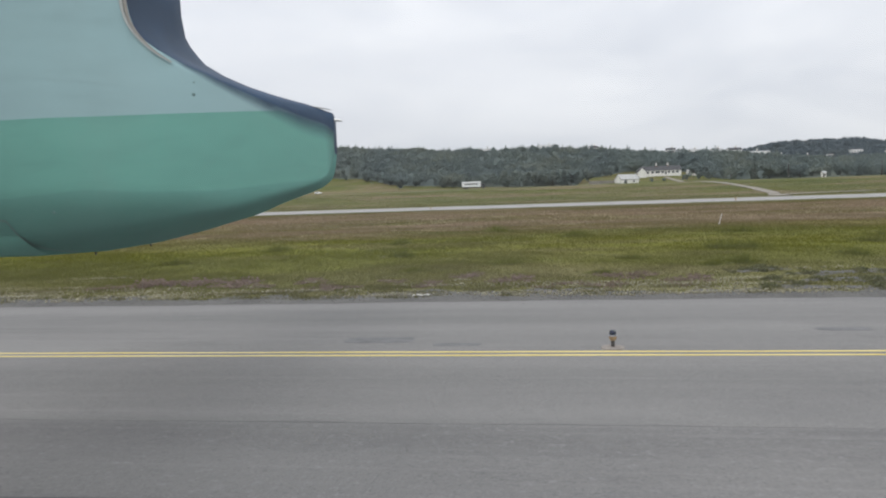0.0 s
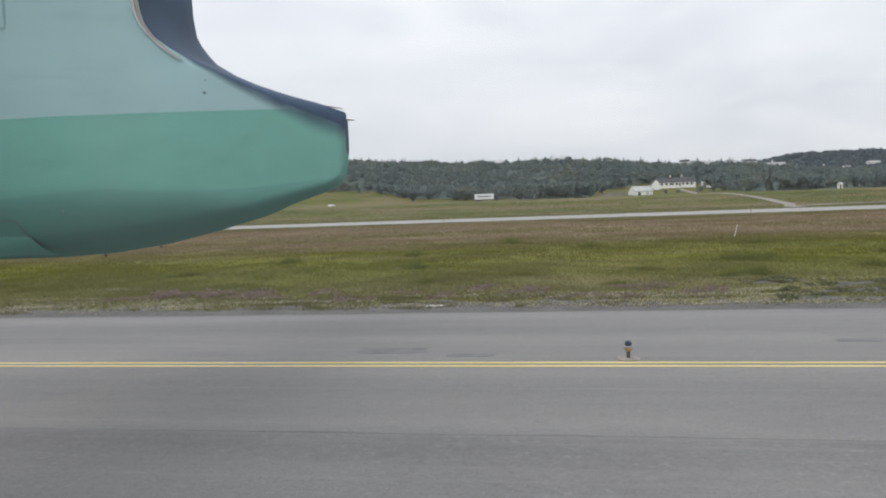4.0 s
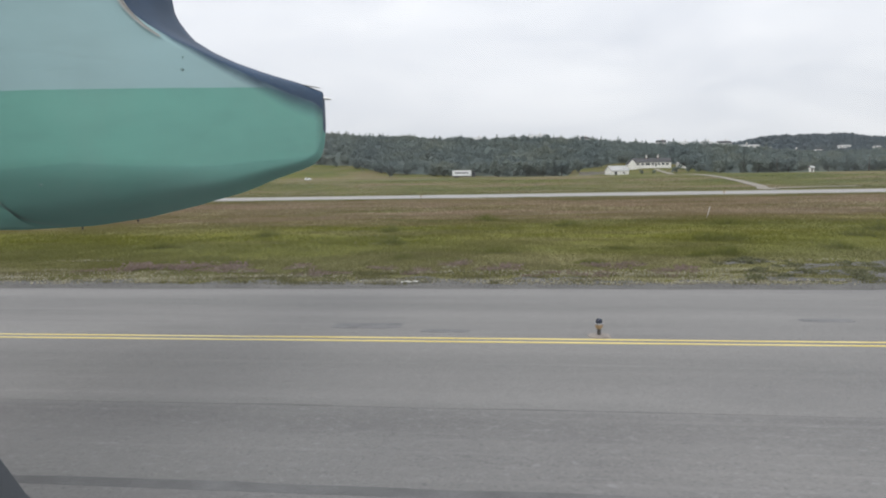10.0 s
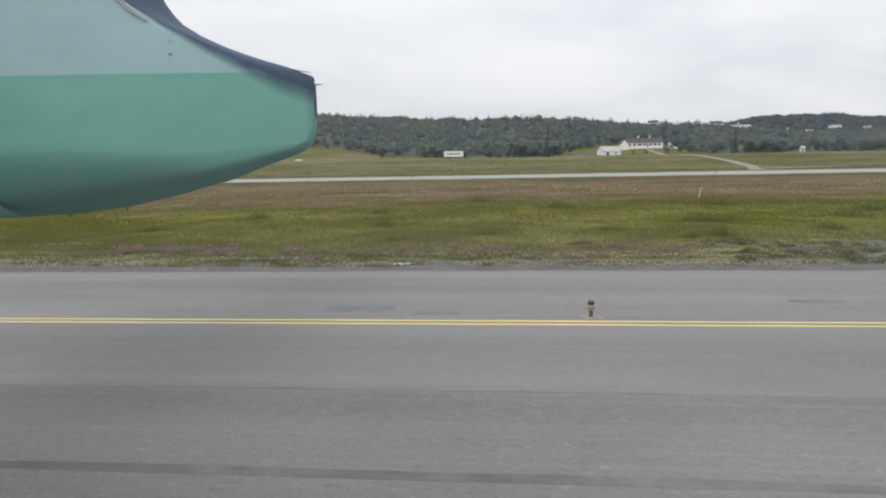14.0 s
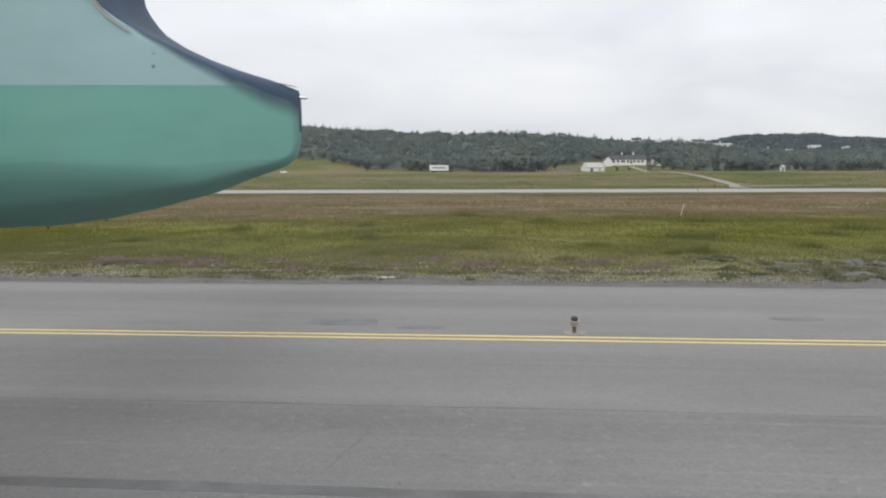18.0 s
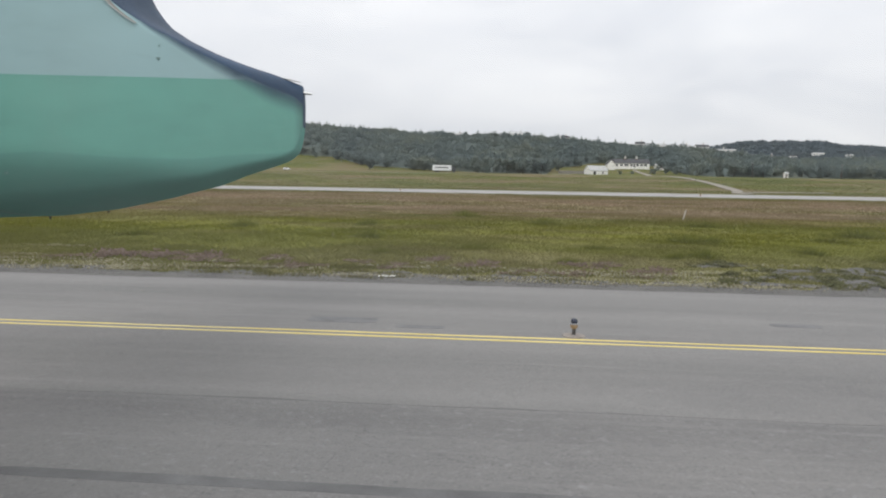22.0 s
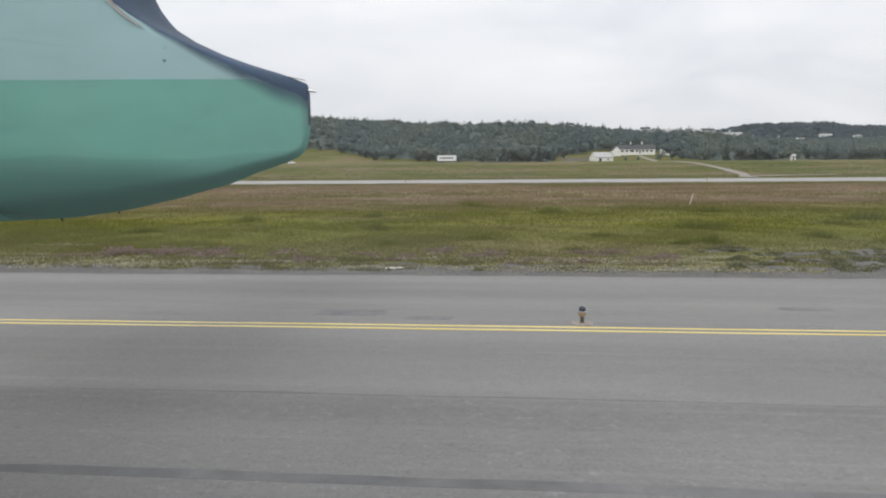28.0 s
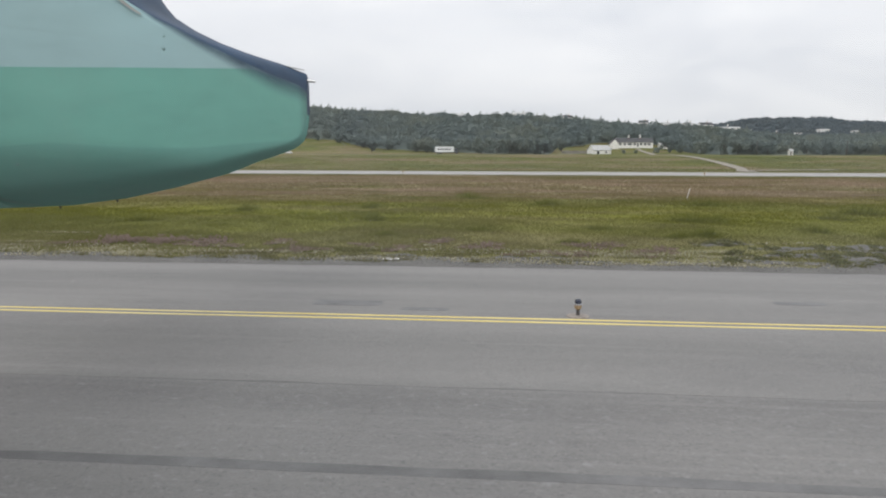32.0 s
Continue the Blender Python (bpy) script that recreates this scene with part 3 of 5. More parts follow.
# ---------- aircraft ----------
aircraft = thing("aircraft", "white and sea-green propeller airliner seen from its cabin", "aircraft", (0, 0, 0.8))
CY = 2.95  # the nacelle's middle plane
S_X = np.array([-8.2, -7.4, -3.8, -3.0, -2.6, -2.26, -1.99, -1.86, -1.723, -1.62, -1.56, -1.548, -1.535, -1.515, -1.48, -1.445, -1.40, -1.36, -1.30, -1.24, -1.18, -1.115, -1.05, -0.985, -0.94, -0.91, -0.885, -0.872, -0.862, -0.855, -0.850])
S_BOT = np.interp(S_X, [-8.2, -7.4, -3.0, -2.26, -1.99, -1.723, -1.457, -1.246, -1.115, -0.985, -0.921, -0.885, -0.868, -0.860, -0.850], [2.3, 2.06, 1.985, 1.985, 1.998, 2.033, 2.090, 2.156, 2.209, 2.255, 2.278, 2.305, 2.335, 2.37, 2.42])
S_BOT = S_BOT + np.interp(S_X, [-1.42, -1.2], [0.014, 0.0])
S_TOP = 0.006 + np.interp(S_X, [-8.2, -7.4, -1.56, -1.548, -1.535, -1.504, -1.445, -1.36, -1.237, -1.089, -0.966, -0.885, -0.868, -0.856, -0.850], [3.35, 3.62, 3.62, 3.06, 2.97, 2.907, 2.842, 2.788, 2.730, 2.676, 2.640, 2.608, 2.602, 2.598, 2.58])
S_RIM = np.interp(S_X, [-8.2, -1.56, -1.54, -1.526, -1.518, -1.478, -1.427, -1.358, -1.279, -1.199, -1.109, -1.038, -0.977, -0.92, -0.875, -0.85], [3.55, 3.55, 3.04, 2.95, 2.897, 2.860, 2.817, 2.770, 2.721, 2.675, 2.628, 2.595, 2.568, 2.550, 2.535, 2.51])
S_RIM = np.minimum(S_RIM + np.interp(S_X, [-1.45, -1.3, -1.1, -0.95, -0.85], [0.0, 0.016, 0.022, 0.018, 0.014]), S_TOP - 0.014)
W_X = np.linspace(-8.3, -0.80, 600)
W_Y = np.interp(W_X, [-8.2, -7.4, -2.3, -1.9, -1.7, -1.55, -1.427, -1.358, -1.279, -1.199, -1.109, -1.038, -0.977, -0.92, -0.885, -0.868, -0.858, -0.850], [0.40, 0.57, 0.56, 0.545, 0.525, 0.49, 0.44, 0.395, 0.345, 0.285, 0.218, 0.166, 0.124, 0.082, 0.054, 0.040, 0.031, 0.021])
W_Y = np.where(W_X < -0.95, np.convolve(np.pad(W_Y, 6, "edge"), np.ones(13) / 13, "valid"), W_Y)


def nacelle_y(x, z):
    """How far the near side of the nacelle stands from its middle plane."""
    i_bot, i_rim, i_top = (np.interp(x, S_X, a) for a in (S_BOT, S_RIM, S_TOP))
    w = np.interp(x, W_X, W_Y)
    belly = np.maximum(2.25, i_bot + np.interp(x, [-1.5, -0.86], [0.09, 0.045]))
    low = np.clip((belly - z) / (belly - i_bot), 0, 1)
    chine = 1 - np.interp(x, [-1.9, -1.45, -1.1], [0.24, 0.20, 0.05]) * np.minimum(low, 0.6)
    under = np.clip((low - 0.5) / 0.5, 0, 1)
    side = 1 - 0.10 * np.clip((z - belly) / 0.55, 0, 1) ** 1.5
    crown = np.clip((z - i_rim) / (i_top - i_rim), 0, 1)
    return w * np.where(z < belly, chine * (1 - under ** 2.1) ** 0.5, side) * np.where(z > i_rim, (1 - crown ** 2) ** 0.5, 1)


def tail_x(x):
    """The blunt tail, a little shorter than the lines would run."""
    return x if x < -1.0 else -1.0 + (x + 1.0) * 0.97


def nacelle_skin():
    rows_lo, rows_mid, rows_hi = 16, 6, 8
    ring = []
    for i, x in enumerate(S_X):
        face = CY - float(np.interp(x, W_X, W_Y))
        band = min(2.209 + face * float(np.interp(x, [-1.86, -1.416, -0.9], [0.1514, 0.1477, 0.141])), S_RIM[i] - 0.004)
        keel = S_BOT[i] + (band - S_BOT[i]) * float(np.interp(x, [-2.2, -1.7, -1.1, -0.9], [0.45, 0.46, 0.20, 0.10]))
        t_lo = 1 - np.cos(np.linspace(0, math.pi / 2, 9))
        zs = list(S_BOT[i] + (keel - S_BOT[i]) * t_lo) + list(np.linspace(keel, band, 9)[1:])
        zs += list(np.linspace(band, S_RIM[i], rows_mid + 1)[1:])
        zs += list(S_RIM[i] + (S_TOP[i] - S_RIM[i]) * np.sin(np.linspace(0, math.pi / 2, rows_hi + 1)[1:]))
        zs = np.array(zs)
        d = nacelle_y(x, zs)
        d[0] = d[-1] = 0
        near = [(tail_x(x), CY - a, z) for a, z in zip(d, zs)]
        sweep = 0.75 * smooth(-2.2, -1.6, x) * (1 - smooth(-1.25, -0.95, x))
        rear = [(tail_x(x) - sweep * a, CY + a, z) for a, z in zip(d[1:-1], zs[1:-1])][::-1]
        ring.append(near + rear)
    n = len(ring[0])
    count = rows_lo + rows_mid + rows_hi
    faces, mats = [], []
    for i in range(len(ring) - 1):
        for j in range(n):
            k = (j + 1) % n
            faces.append((i * n + j, (i + 1) * n + j, (i + 1) * n + k, i * n + k))
            row = j if j < count else 2 * count - 1 - j
            mats.append(3 if row < 8 else 0 if row < rows_lo else 1 if row < rows_lo + rows_mid else 2)
    verts = [p for r in ring for p in r]
    ob = mesh_ob("engine_nacelle", verts, faces, [GREEN, MINT, NAVY, BELLY_SHADE], aircraft, smooth=True)
    ob.data.polygons.foreach_set("material_index", np.array(mats, np.int32))
    bm = bmesh.new()
    bm.from_mesh(ob.data)
    for base, m in ((0, 2), ((len(ring) - 1) * n, 2)):
        bm.verts.ensure_lookup_table()
        f = bm.faces.new([bm.verts[base + j] for j in range(n)])
        f.material_index = m
    bmesh.ops.recalc_face_normals(bm, faces=bm.faces)
    bm.to_mesh(ob.data)
    bm.free()
    return tagged(ob, label="sea-green and pale mint engine nacelle with a dark top")


nacelle = nacelle_skin()


def on_skin(name, points, width, mat, lift=0.002, label=""):
    """A thin strip laid on the near side of the nacelle along (x, z) points."""
    pts = []
    for (xa, za), (xb, zb) in zip(points, points[1:]):
        for k in range(8):
            pts.append((xa + (xb - xa) * k / 8, za + (zb - za) * k / 8))
    pts.append(points[-1])
    bm = bmesh.new()
    prev = None
    for i, (x, z) in enumerate(pts):
        a, b = pts[max(0, i - 1)], pts[min(len(pts) - 1, i + 1)]
        d = Vector((b[0] - a[0], b[1] - a[1])).normalized() * (width[i] if isinstance(width, list) else width) / 2
        pair = []
        for s in (-1, 1):
            px, pz = x - d.y * s, z + d.x * s
            pair.append(bm.verts.new((px, CY - float(nacelle_y(px, pz)) - lift, pz)))
        if prev:
            bm.faces.new((prev[0], prev[1], pair[1], pair[0]))
        prev = pair
    return part(name, bm, mat, nacelle, label)


on_skin("seam", [(-2.26, 2.755), (-1.89, 2.73), (-1.45, 2.675), (-1.335, 2.660)], 0.0008, SEAM_MINT, 0.0006)
on_skin("seam", [(-1.13, 2.565), (-1.236, 2.44), (-1.345, 2.285)], 0.0008, SEAM_GREEN, 0.0006)
on_skin("seam", [(-1.262, 2.575), (-1.278, 2.485)], 0.0008, SEAM_GREEN, 0.0006)
on_skin("gear_door_edge", [(-2.6, 2.178), (-2.072, 2.178), (-2.062, 2.15), (-2.045, 2.10), (-2.015, 2.05), (-1.98, 2.026)], 0.006, SEAL, 0.008)
bm, prev = bmesh.new(), None
for z in np.linspace(2.174, 2.03, 12):
    edge = float(np.interp(z, [2.03, 2.05, 2.10, 2.15, 2.174], [-1.99, -2.018, -2.048, -2.065, -2.075]))
    row = [bm.verts.new((x, CY - float(nacelle_y(x, 2.10 + (z - 2.10) * 0.55)) - 0.006, z)) for x in np.linspace(-2.7, edge, 10)]
    if prev:
        for i in range(9):
            bm.faces.new((prev[i], prev[i + 1], row[i + 1], row[i]))
    prev = row
part("gear_door", bm, GREEN, nacelle, "green landing gear door")


def edge_trim(off, width, mat, label):
    """A curved metal strip on the rear edge of the mint cowling."""
    knots = [(-1.564, 3.10), (-1.562, 3.03), (-1.556, 2.97), (-1.537, 2.917), (-1.502, 2.868), (-1.455, 2.820), (-1.40, 2.785)]
    t = np.linspace(0, len(knots) - 1, 60)
    x, z = (np.interp(t, np.arange(len(knots)), [k[i] for k in knots]) for i in (0, 1))
    for _ in range(40):
        x[1:-1], z[1:-1] = (x[:-2] + 2 * x[1:-1] + x[2:]) / 4, (z[:-2] + 2 * z[1:-1] + z[2:]) / 4
    dx, dz = np.gradient(x), np.gradient(z)
    ln = np.hypot(dx, dz)
    bm, prev = bmesh.new(), None
    for i in range(60):
        taper = 1 - 0.8 * i / 59
        ring = []
        for a, lift in ((-1, 0.002), (-1, 0.008), (1, 0.008), (1, 0.002)):
            d = (off + a * width / 2) * taper
            px, pz = x[i] - dz[i] / ln[i] * d, z[i] + dx[i] / ln[i] * d
            side = 1 - 0.10 * min(1, max(0, (pz - 2.3) / 0.55)) ** 1.5
            ring.append(bm.verts.new((px, CY - float(np.interp(px, W_X, W_Y)) * side - lift, pz)))
        if prev:
            for k in range(4):
                bm.faces.new((prev[k], prev[(k + 1) % 4], ring[(k + 1) % 4], ring[k]))
        prev = ring
    part("edge_trim", bm, mat, nacelle, label, smooth=False)


edge_trim(0.0, 0.014, TRIM, "bare metal edge strip")
edge_trim(0.016, 0.012, EDGE_TAN, "dull tan metal edge strip")
on_skin("access_panel_seam", [(-2.07, 3.1), (-2.07, 2.927), (-2.35, 2.927)], 0.0032, SEAL, 0.005)
on_skin("access_panel_edge", [(-2.076, 2.934), (-2.35, 2.934)], 0.003, TRIM, 0.005)
for x, z, r in ((-1.332, 2.660, 0.0065), (-1.86, 2.205, 0.005), (-1.33, 2.71, 0.0035)):
    y = CY - float(nacelle_y(x, z))
    part("fastener", rod((x, y + 0.004, z), (x, y - 0.004, z), r, r * 0.8, 10), SEAL, nacelle)
for x, drop in ((-2.06, 0.014), (-1.777, 0.011)):
    z = float(np.interp(x, S_X, S_BOT))
    part("drain_tube", rod((x, CY, z + 0.02), (x + 0.006, CY, z - drop), 0.0045, 0.0045), RUBBER, nacelle)
part("tail_wick", join(rod((-0.92, CY, 2.585), (-0.873, CY, 2.577), 0.007, 0.006), rod((-0.873, CY, 2.577), (-0.820, CY, 2.569), 0.010, 0.004)), METAL, nacelle, "small metal discharge wick")
bm = bmesh.new()
for x, z in ((-1.0, 2.643), (-0.95, 2.632), (-0.91, 2.624), (-0.87, 2.616)):
    for y in (CY - 0.03, CY + 0.03):
        bm.verts.new((x, y, z + 0.004))
bm.verts.ensure_lookup_table()
for i in range(3):
    bm.faces.new([bm.verts[2 * i + k] for k in (0, 1, 3, 2)])
bmesh.ops.solidify(bm, geom=bm.faces[:], thickness=0.004)
part("tail_strip", bm, METAL, nacelle, "narrow light metal strip on the tail ridge")

# wing stub, main gear and spinner side: what carries the nacelle; the unseen wing also shades the asphalt
bm = bmesh.new()
sect = [(-7.5, 3.74), (-7.3, 3.88), (-6.7, 3.98), (-5.9, 3.92), (-5.0, 3.70), (-5.9, 3.68), (-6.8, 3.62), (-7.3, 3.64)]
ends = [[bm.verts.new((x, y, z)) for x, z in sect] for y in (-15.5, 13.3)]
for i in range(len(sect)):
    k = (i + 1) % len(sect)
    bm.faces.new((ends[0][i], ends[0][k], ends[1][k], ends[1][i]))
bm.faces.new(ends[0])
bm.faces.new(ends[1][::-1])
part("wing", bm, WHITE_PAINT, aircraft, "high white wing")
# unseen panel between cabin and nacelle, added to darken the nacelle's forward side
bm = bmesh.new()
sect = [(-5.02, 3.72), (-4.0, 3.76), (-2.6, 3.62), (-3.8, 3.60), (-5.02, 3.64)]
ends = [[bm.verts.new((x, y, z)) for x, z in sect] for y in (-0.2, CY)]
for i in range(len(sect)):
    k = (i + 1) % len(sect)
    bm.faces.new((ends[0][i], ends[0][k], ends[1][k], ends[1][i]))
bm.faces.new(ends[0])
bm.faces.new(ends[1][::-1])
part("nacelle_shade_panel", bm, WHITE_PAINT, aircraft, "unseen panel added to shade the nacelle")
leg = part("landing_gear_leg", join(rod((-6.2, CY, 2.2), (-6.2, CY, -0.38), 0.07, 0.06, 14), rod((-6.2, CY - 0.34, -0.40), (-6.2, CY + 0.34, -0.40), 0.045, 0.045, 12)), METAL, aircraft)
for dy in (-0.24, 0.24):
    bm = lathe([(0.20, -0.11), (0.36, -0.11), (0.40, -0.06), (0.40, 0.06), (0.36, 0.11), (0.20, 0.11)], 28)
    bmesh.ops.transform(bm, matrix=pose(-6.2, CY + dy, -0.40, 90, 0, 0), verts=bm.verts)
    part("tyre", bm, RUBBER, leg)


def fuselage():
    """A round cabin shell with one rounded window opening beside the camera."""
    cy, cz, r, thick = -1.13, 2.2, 1.35, 0.05
    wx0, wx1, wz0, wz1, rad = -0.215, 0.22, 2.033, 2.41, 0.10

    def skin(x, z, out):
        rr = r - (0 if out else thick)
        return (x, cy + math.sqrt(max(0.0, rr * rr - (z - cz) ** 2)), z)

    bm = bmesh.new()
    # shell in rings, with a gap at the window panel
    px0, px1, pz0, pz1 = -0.32, 0.32, 1.93, 2.50
    a0, a1 = math.asin((pz0 - cz) / r), math.asin((pz1 - cz) / r)
    angs = list(np.linspace(a0, a1, 5)) + list(np.linspace(a1, a0 + 2 * math.pi, 34))[1:-1]
    xs = [-7.0, -5.0, -3.0, -1.5, px0, px1, 1.5, 3.0, 5.0, 7.0]
    for out in (True, False):
        rr = r if out else r - thick
        grid = [[bm.verts.new((x, cy + rr * math.cos(a), cz + rr * math.sin(a))) for a in angs] for x in xs]
        n = len(angs)
        for i in range(len(xs) - 1):
            for j in range(n):
                if xs[i] == px0 and j < 4:
                    continue
                k = (j + 1) % n
                bm.faces.new((grid[i][j], grid[i + 1][j], grid[i + 1][k], grid[i][k]))
        if out:
            bm.faces.new(grid[0])
            bm.faces.new(grid[-1][::-1])
    part("fuselage_shell", bm, WHITE_PAINT, aircraft, "round white cabin shell", smooth=False)
    # the panel round the opening
    loop = []
    for (ax, az, start) in ((wx1 - rad, wz1 - rad, 0), (wx0 + rad, wz1 - rad, 90), (wx0 + rad, wz0 + rad, 180), (wx1 - rad, wz0 + rad, 270)):
        for k in range(9):
            a = radians(start + k * 90 / 8)
            loop.append((ax + rad * math.cos(a), az + rad * math.sin(a)))
    mx, mz = (wx0 + wx1) / 2, (wz0 + wz1) / 2
    bm = bmesh.new()
    sheets = []
    for out in (True, False):
        inner, outer = [], []
        for x, z in loop:
            dx, dz = x - mx, z - mz
            s = min(((px1 if dx > 0 else px0) - mx) / dx if abs(dx) > 1e-6 else 1e9, ((pz1 if dz > 0 else pz0) - mz) / dz if abs(dz) > 1e-6 else 1e9)
            inner.append(bm.verts.new(skin(x, z, out)))
            outer.append(bm.verts.new(skin(mx + dx * s, mz + dz * s, out)))
        n = len(loop)
        for i in range(n):
            k = (i + 1) % n
            bm.faces.new((inner[i], inner[k], outer[k], outer[i]))
        sheets.append((inner, outer))
    for ring in (0, 1):
        a, b = sheets[0][ring], sheets[1][ring]
        for i in range(len(a)):
            k = (i + 1) % len(a)
            bm.faces.new((a[i], a[k], b[k], b[i]))
    part("window_surround", bm, CABIN, aircraft, "dark rounded cabin window surround")
    # the hazy pane in the opening
    bm = bmesh.new()
    rims = []
    for dy in (0.010, 0.014):
        rims.append([bm.verts.new((x, skin(x, z, False)[1] + dy, z)) for x, z in loop])
        hub = bm.verts.new((mx, skin(mx, mz, False)[1] + dy, mz))
        for i in range(len(loop)):
            bm.faces.new((rims[-1][i], rims[-1][(i + 1) % len(loop)], hub))
    for i in range(len(loop)):
        k = (i + 1) % len(loop)
        bm.faces.new((rims[0][i], rims[0][k], rims[1][k], rims[1][i]))
    part("window_pane", bm, HAZY_PANE, aircraft, "clear cabin window pane with smears and an added veil of haze").visible_shadow = False


fuselage()


# ---------- taxiway edge lights ----------
lamp = thing("taxiway_edge_light", "short taxiway edge light with a blue lens on a round pad", "light", (1.54, 12.95, 0.0), group="taxiway edge lights")
part("base_pad", lathe([(0.0001, 0), (0.225, 0.0), (0.215, 0.018), (0.07, 0.03), (0.0001, 0.03)], 28), LAMP_BASE, lamp, "rusty round concrete pad")
part("stem", lathe([(0.045, 0.02), (0.036, 0.05), (0.034, 0.15), (0.045, 0.155)], 18), LAMP_STEM, lamp)
part("collar", lathe([(0.05, 0.15), (0.072, 0.18), (0.074, 0.225), (0.06, 0.24)], 20), LAMP_YELLOW, lamp, "faded yellow collar")
part("flange", lathe([(0.06, 0.232), (0.084, 0.236), (0.084, 0.256), (0.06, 0.260)], 20), RING_GREY, lamp, "dull grey-white ring")
part("lens", lathe([(0.066, 0.254), (0.066, 0.30), (0.056, 0.335), (0.03, 0.35), (0.005, 0.353)], 20), LENS_BLUE, lamp, "dark blue glass lens")
for k in (-2, -1, 1, 2):
    copy_thing(lamp, pose(1.54 + 60 * k, 12.95, 0.0))


# ---------- meadow plants ----------
rng = np.random.default_rng(4)


def blades(name, y0, y1, per_m2, h0, h1, width, label):
    """Grass as single bent blades over the part of the meadow that is seen."""
    n = int(0.5 * (y1 * y1 - y0 * y0) * 1.75 * per_m2)
    y = np.sqrt(rng.uniform(y0 * y0, y1 * y1, n))
    x = y * rng.uniform(-0.98, 0.78, n)
    clump = 0.5 + 0.22 * np.sin(x * 0.9 + 2 * np.sin(y * 0.37)) * np.sin(y * 0.83 + np.sin(x * 0.53) * 2.6) + 0.28 * np.sin(x * 0.29 - y * 0.21 + 1.7 * np.sin(x * 0.17)) * np.sin(y * 0.31 + 2.2 * np.sin(x * 0.11 + y * 0.07))
    edge = smooth(19.6, 21.8, y - 0.45 * np.sin(x * 0.37 + 2) - 0.36 * np.sin(x * 1.3))
    keep = rng.uniform(0, 1, n) < (0.4 + 0.6 * clump) * edge * (1 - 0.96 * smooth(0.3, 0.75, bare(x, y) + rng.normal(0, 0.12, n)))
    x, y, clump, edge = x[keep], y[keep], clump[keep], edge[keep]
    n = len(x)
    h = rng.uniform(h0, h1, n) * (0.55 + 0.6 * clump) * (0.35 + 0.65 * edge)
    z = height(x, y) - 0.015
    a = rng.uniform(0, 2 * np.pi, n)
    w = width * rng.uniform(0.6, 1.4, n)
    lean = rng.uniform(0.25, 1.1, n) * h
    b = rng.uniform(0, 2 * np.pi, n)
    base = np.stack([x, y, z], -1)
    side = np.stack([np.cos(a) * w, np.sin(a) * w, np.zeros(n)], -1)
    tip = base + np.stack([np.cos(b) * lean, np.sin(b) * lean, h], -1)
    v = np.stack([base - side, base + side, tip], 1).reshape(-1, 3)
    return tagged(mesh_ob(name, v, np.arange(3 * n).reshape(-1, 3), BLADES), label, "grass", kind="stuff")


blades("meadow_grass_near", 19.0, 35, 680, 0.04, 0.15, 0.0085, "ragged green and straw-coloured grass beside the taxiway")
blades("meadow_grass_middle", 35, 68, 150, 0.06, 0.17, 0.021, "green and brown meadow grass")
blades("meadow_grass_far", 68, 137.5, 28, 0.09, 0.22, 0.050, "brownish meadow grass before the runway")
blades("far_meadow_grass", 179, 345, 2.4, 0.12, 0.28, 0.085, "rough green and brown grass beyond the runway")


def tufts():
    """Separate grass tufts that have seeded themselves on the gravel."""
    out = []
    for _ in range(230):
        cx, cy = rng.uniform(-21, 20), 19.5 + 3.0 * rng.uniform(0, 1) ** 0.7
        k, rx, ry = int(rng.uniform(40, 120)), rng.uniform(0.10, 0.50), rng.uniform(0.06, 0.16)
        x, y = rng.normal(cx, rx, k), np.maximum(19.0, rng.normal(cy, ry, k))
        h, a, b = rng.uniform(0.03, 0.13, k), rng.uniform(0, 6.28, k), rng.uniform(0, 6.28, k)
        base = np.stack([x, y, np.maximum(height(x, y), -0.012) - 0.004], -1)
        w = rng.uniform(0.008, 0.018, k)
        side = np.stack([np.cos(a) * w, np.sin(a) * w, np.zeros(k)], -1)
        tip = base + np.stack([np.cos(b) * h * 0.8, np.sin(b) * h * 0.8, h], -1)
        out.append(np.stack([base - side, base + side, tip], 1).reshape(-1, 3))
    v = np.concatenate(out)
    return tagged(mesh_ob("gravel_grass_tufts", v, np.arange(len(v)).reshape(-1, 3), BLADES), "small grass tufts growing on the gravel shoulder", "grass", kind="stuff")


tufts()


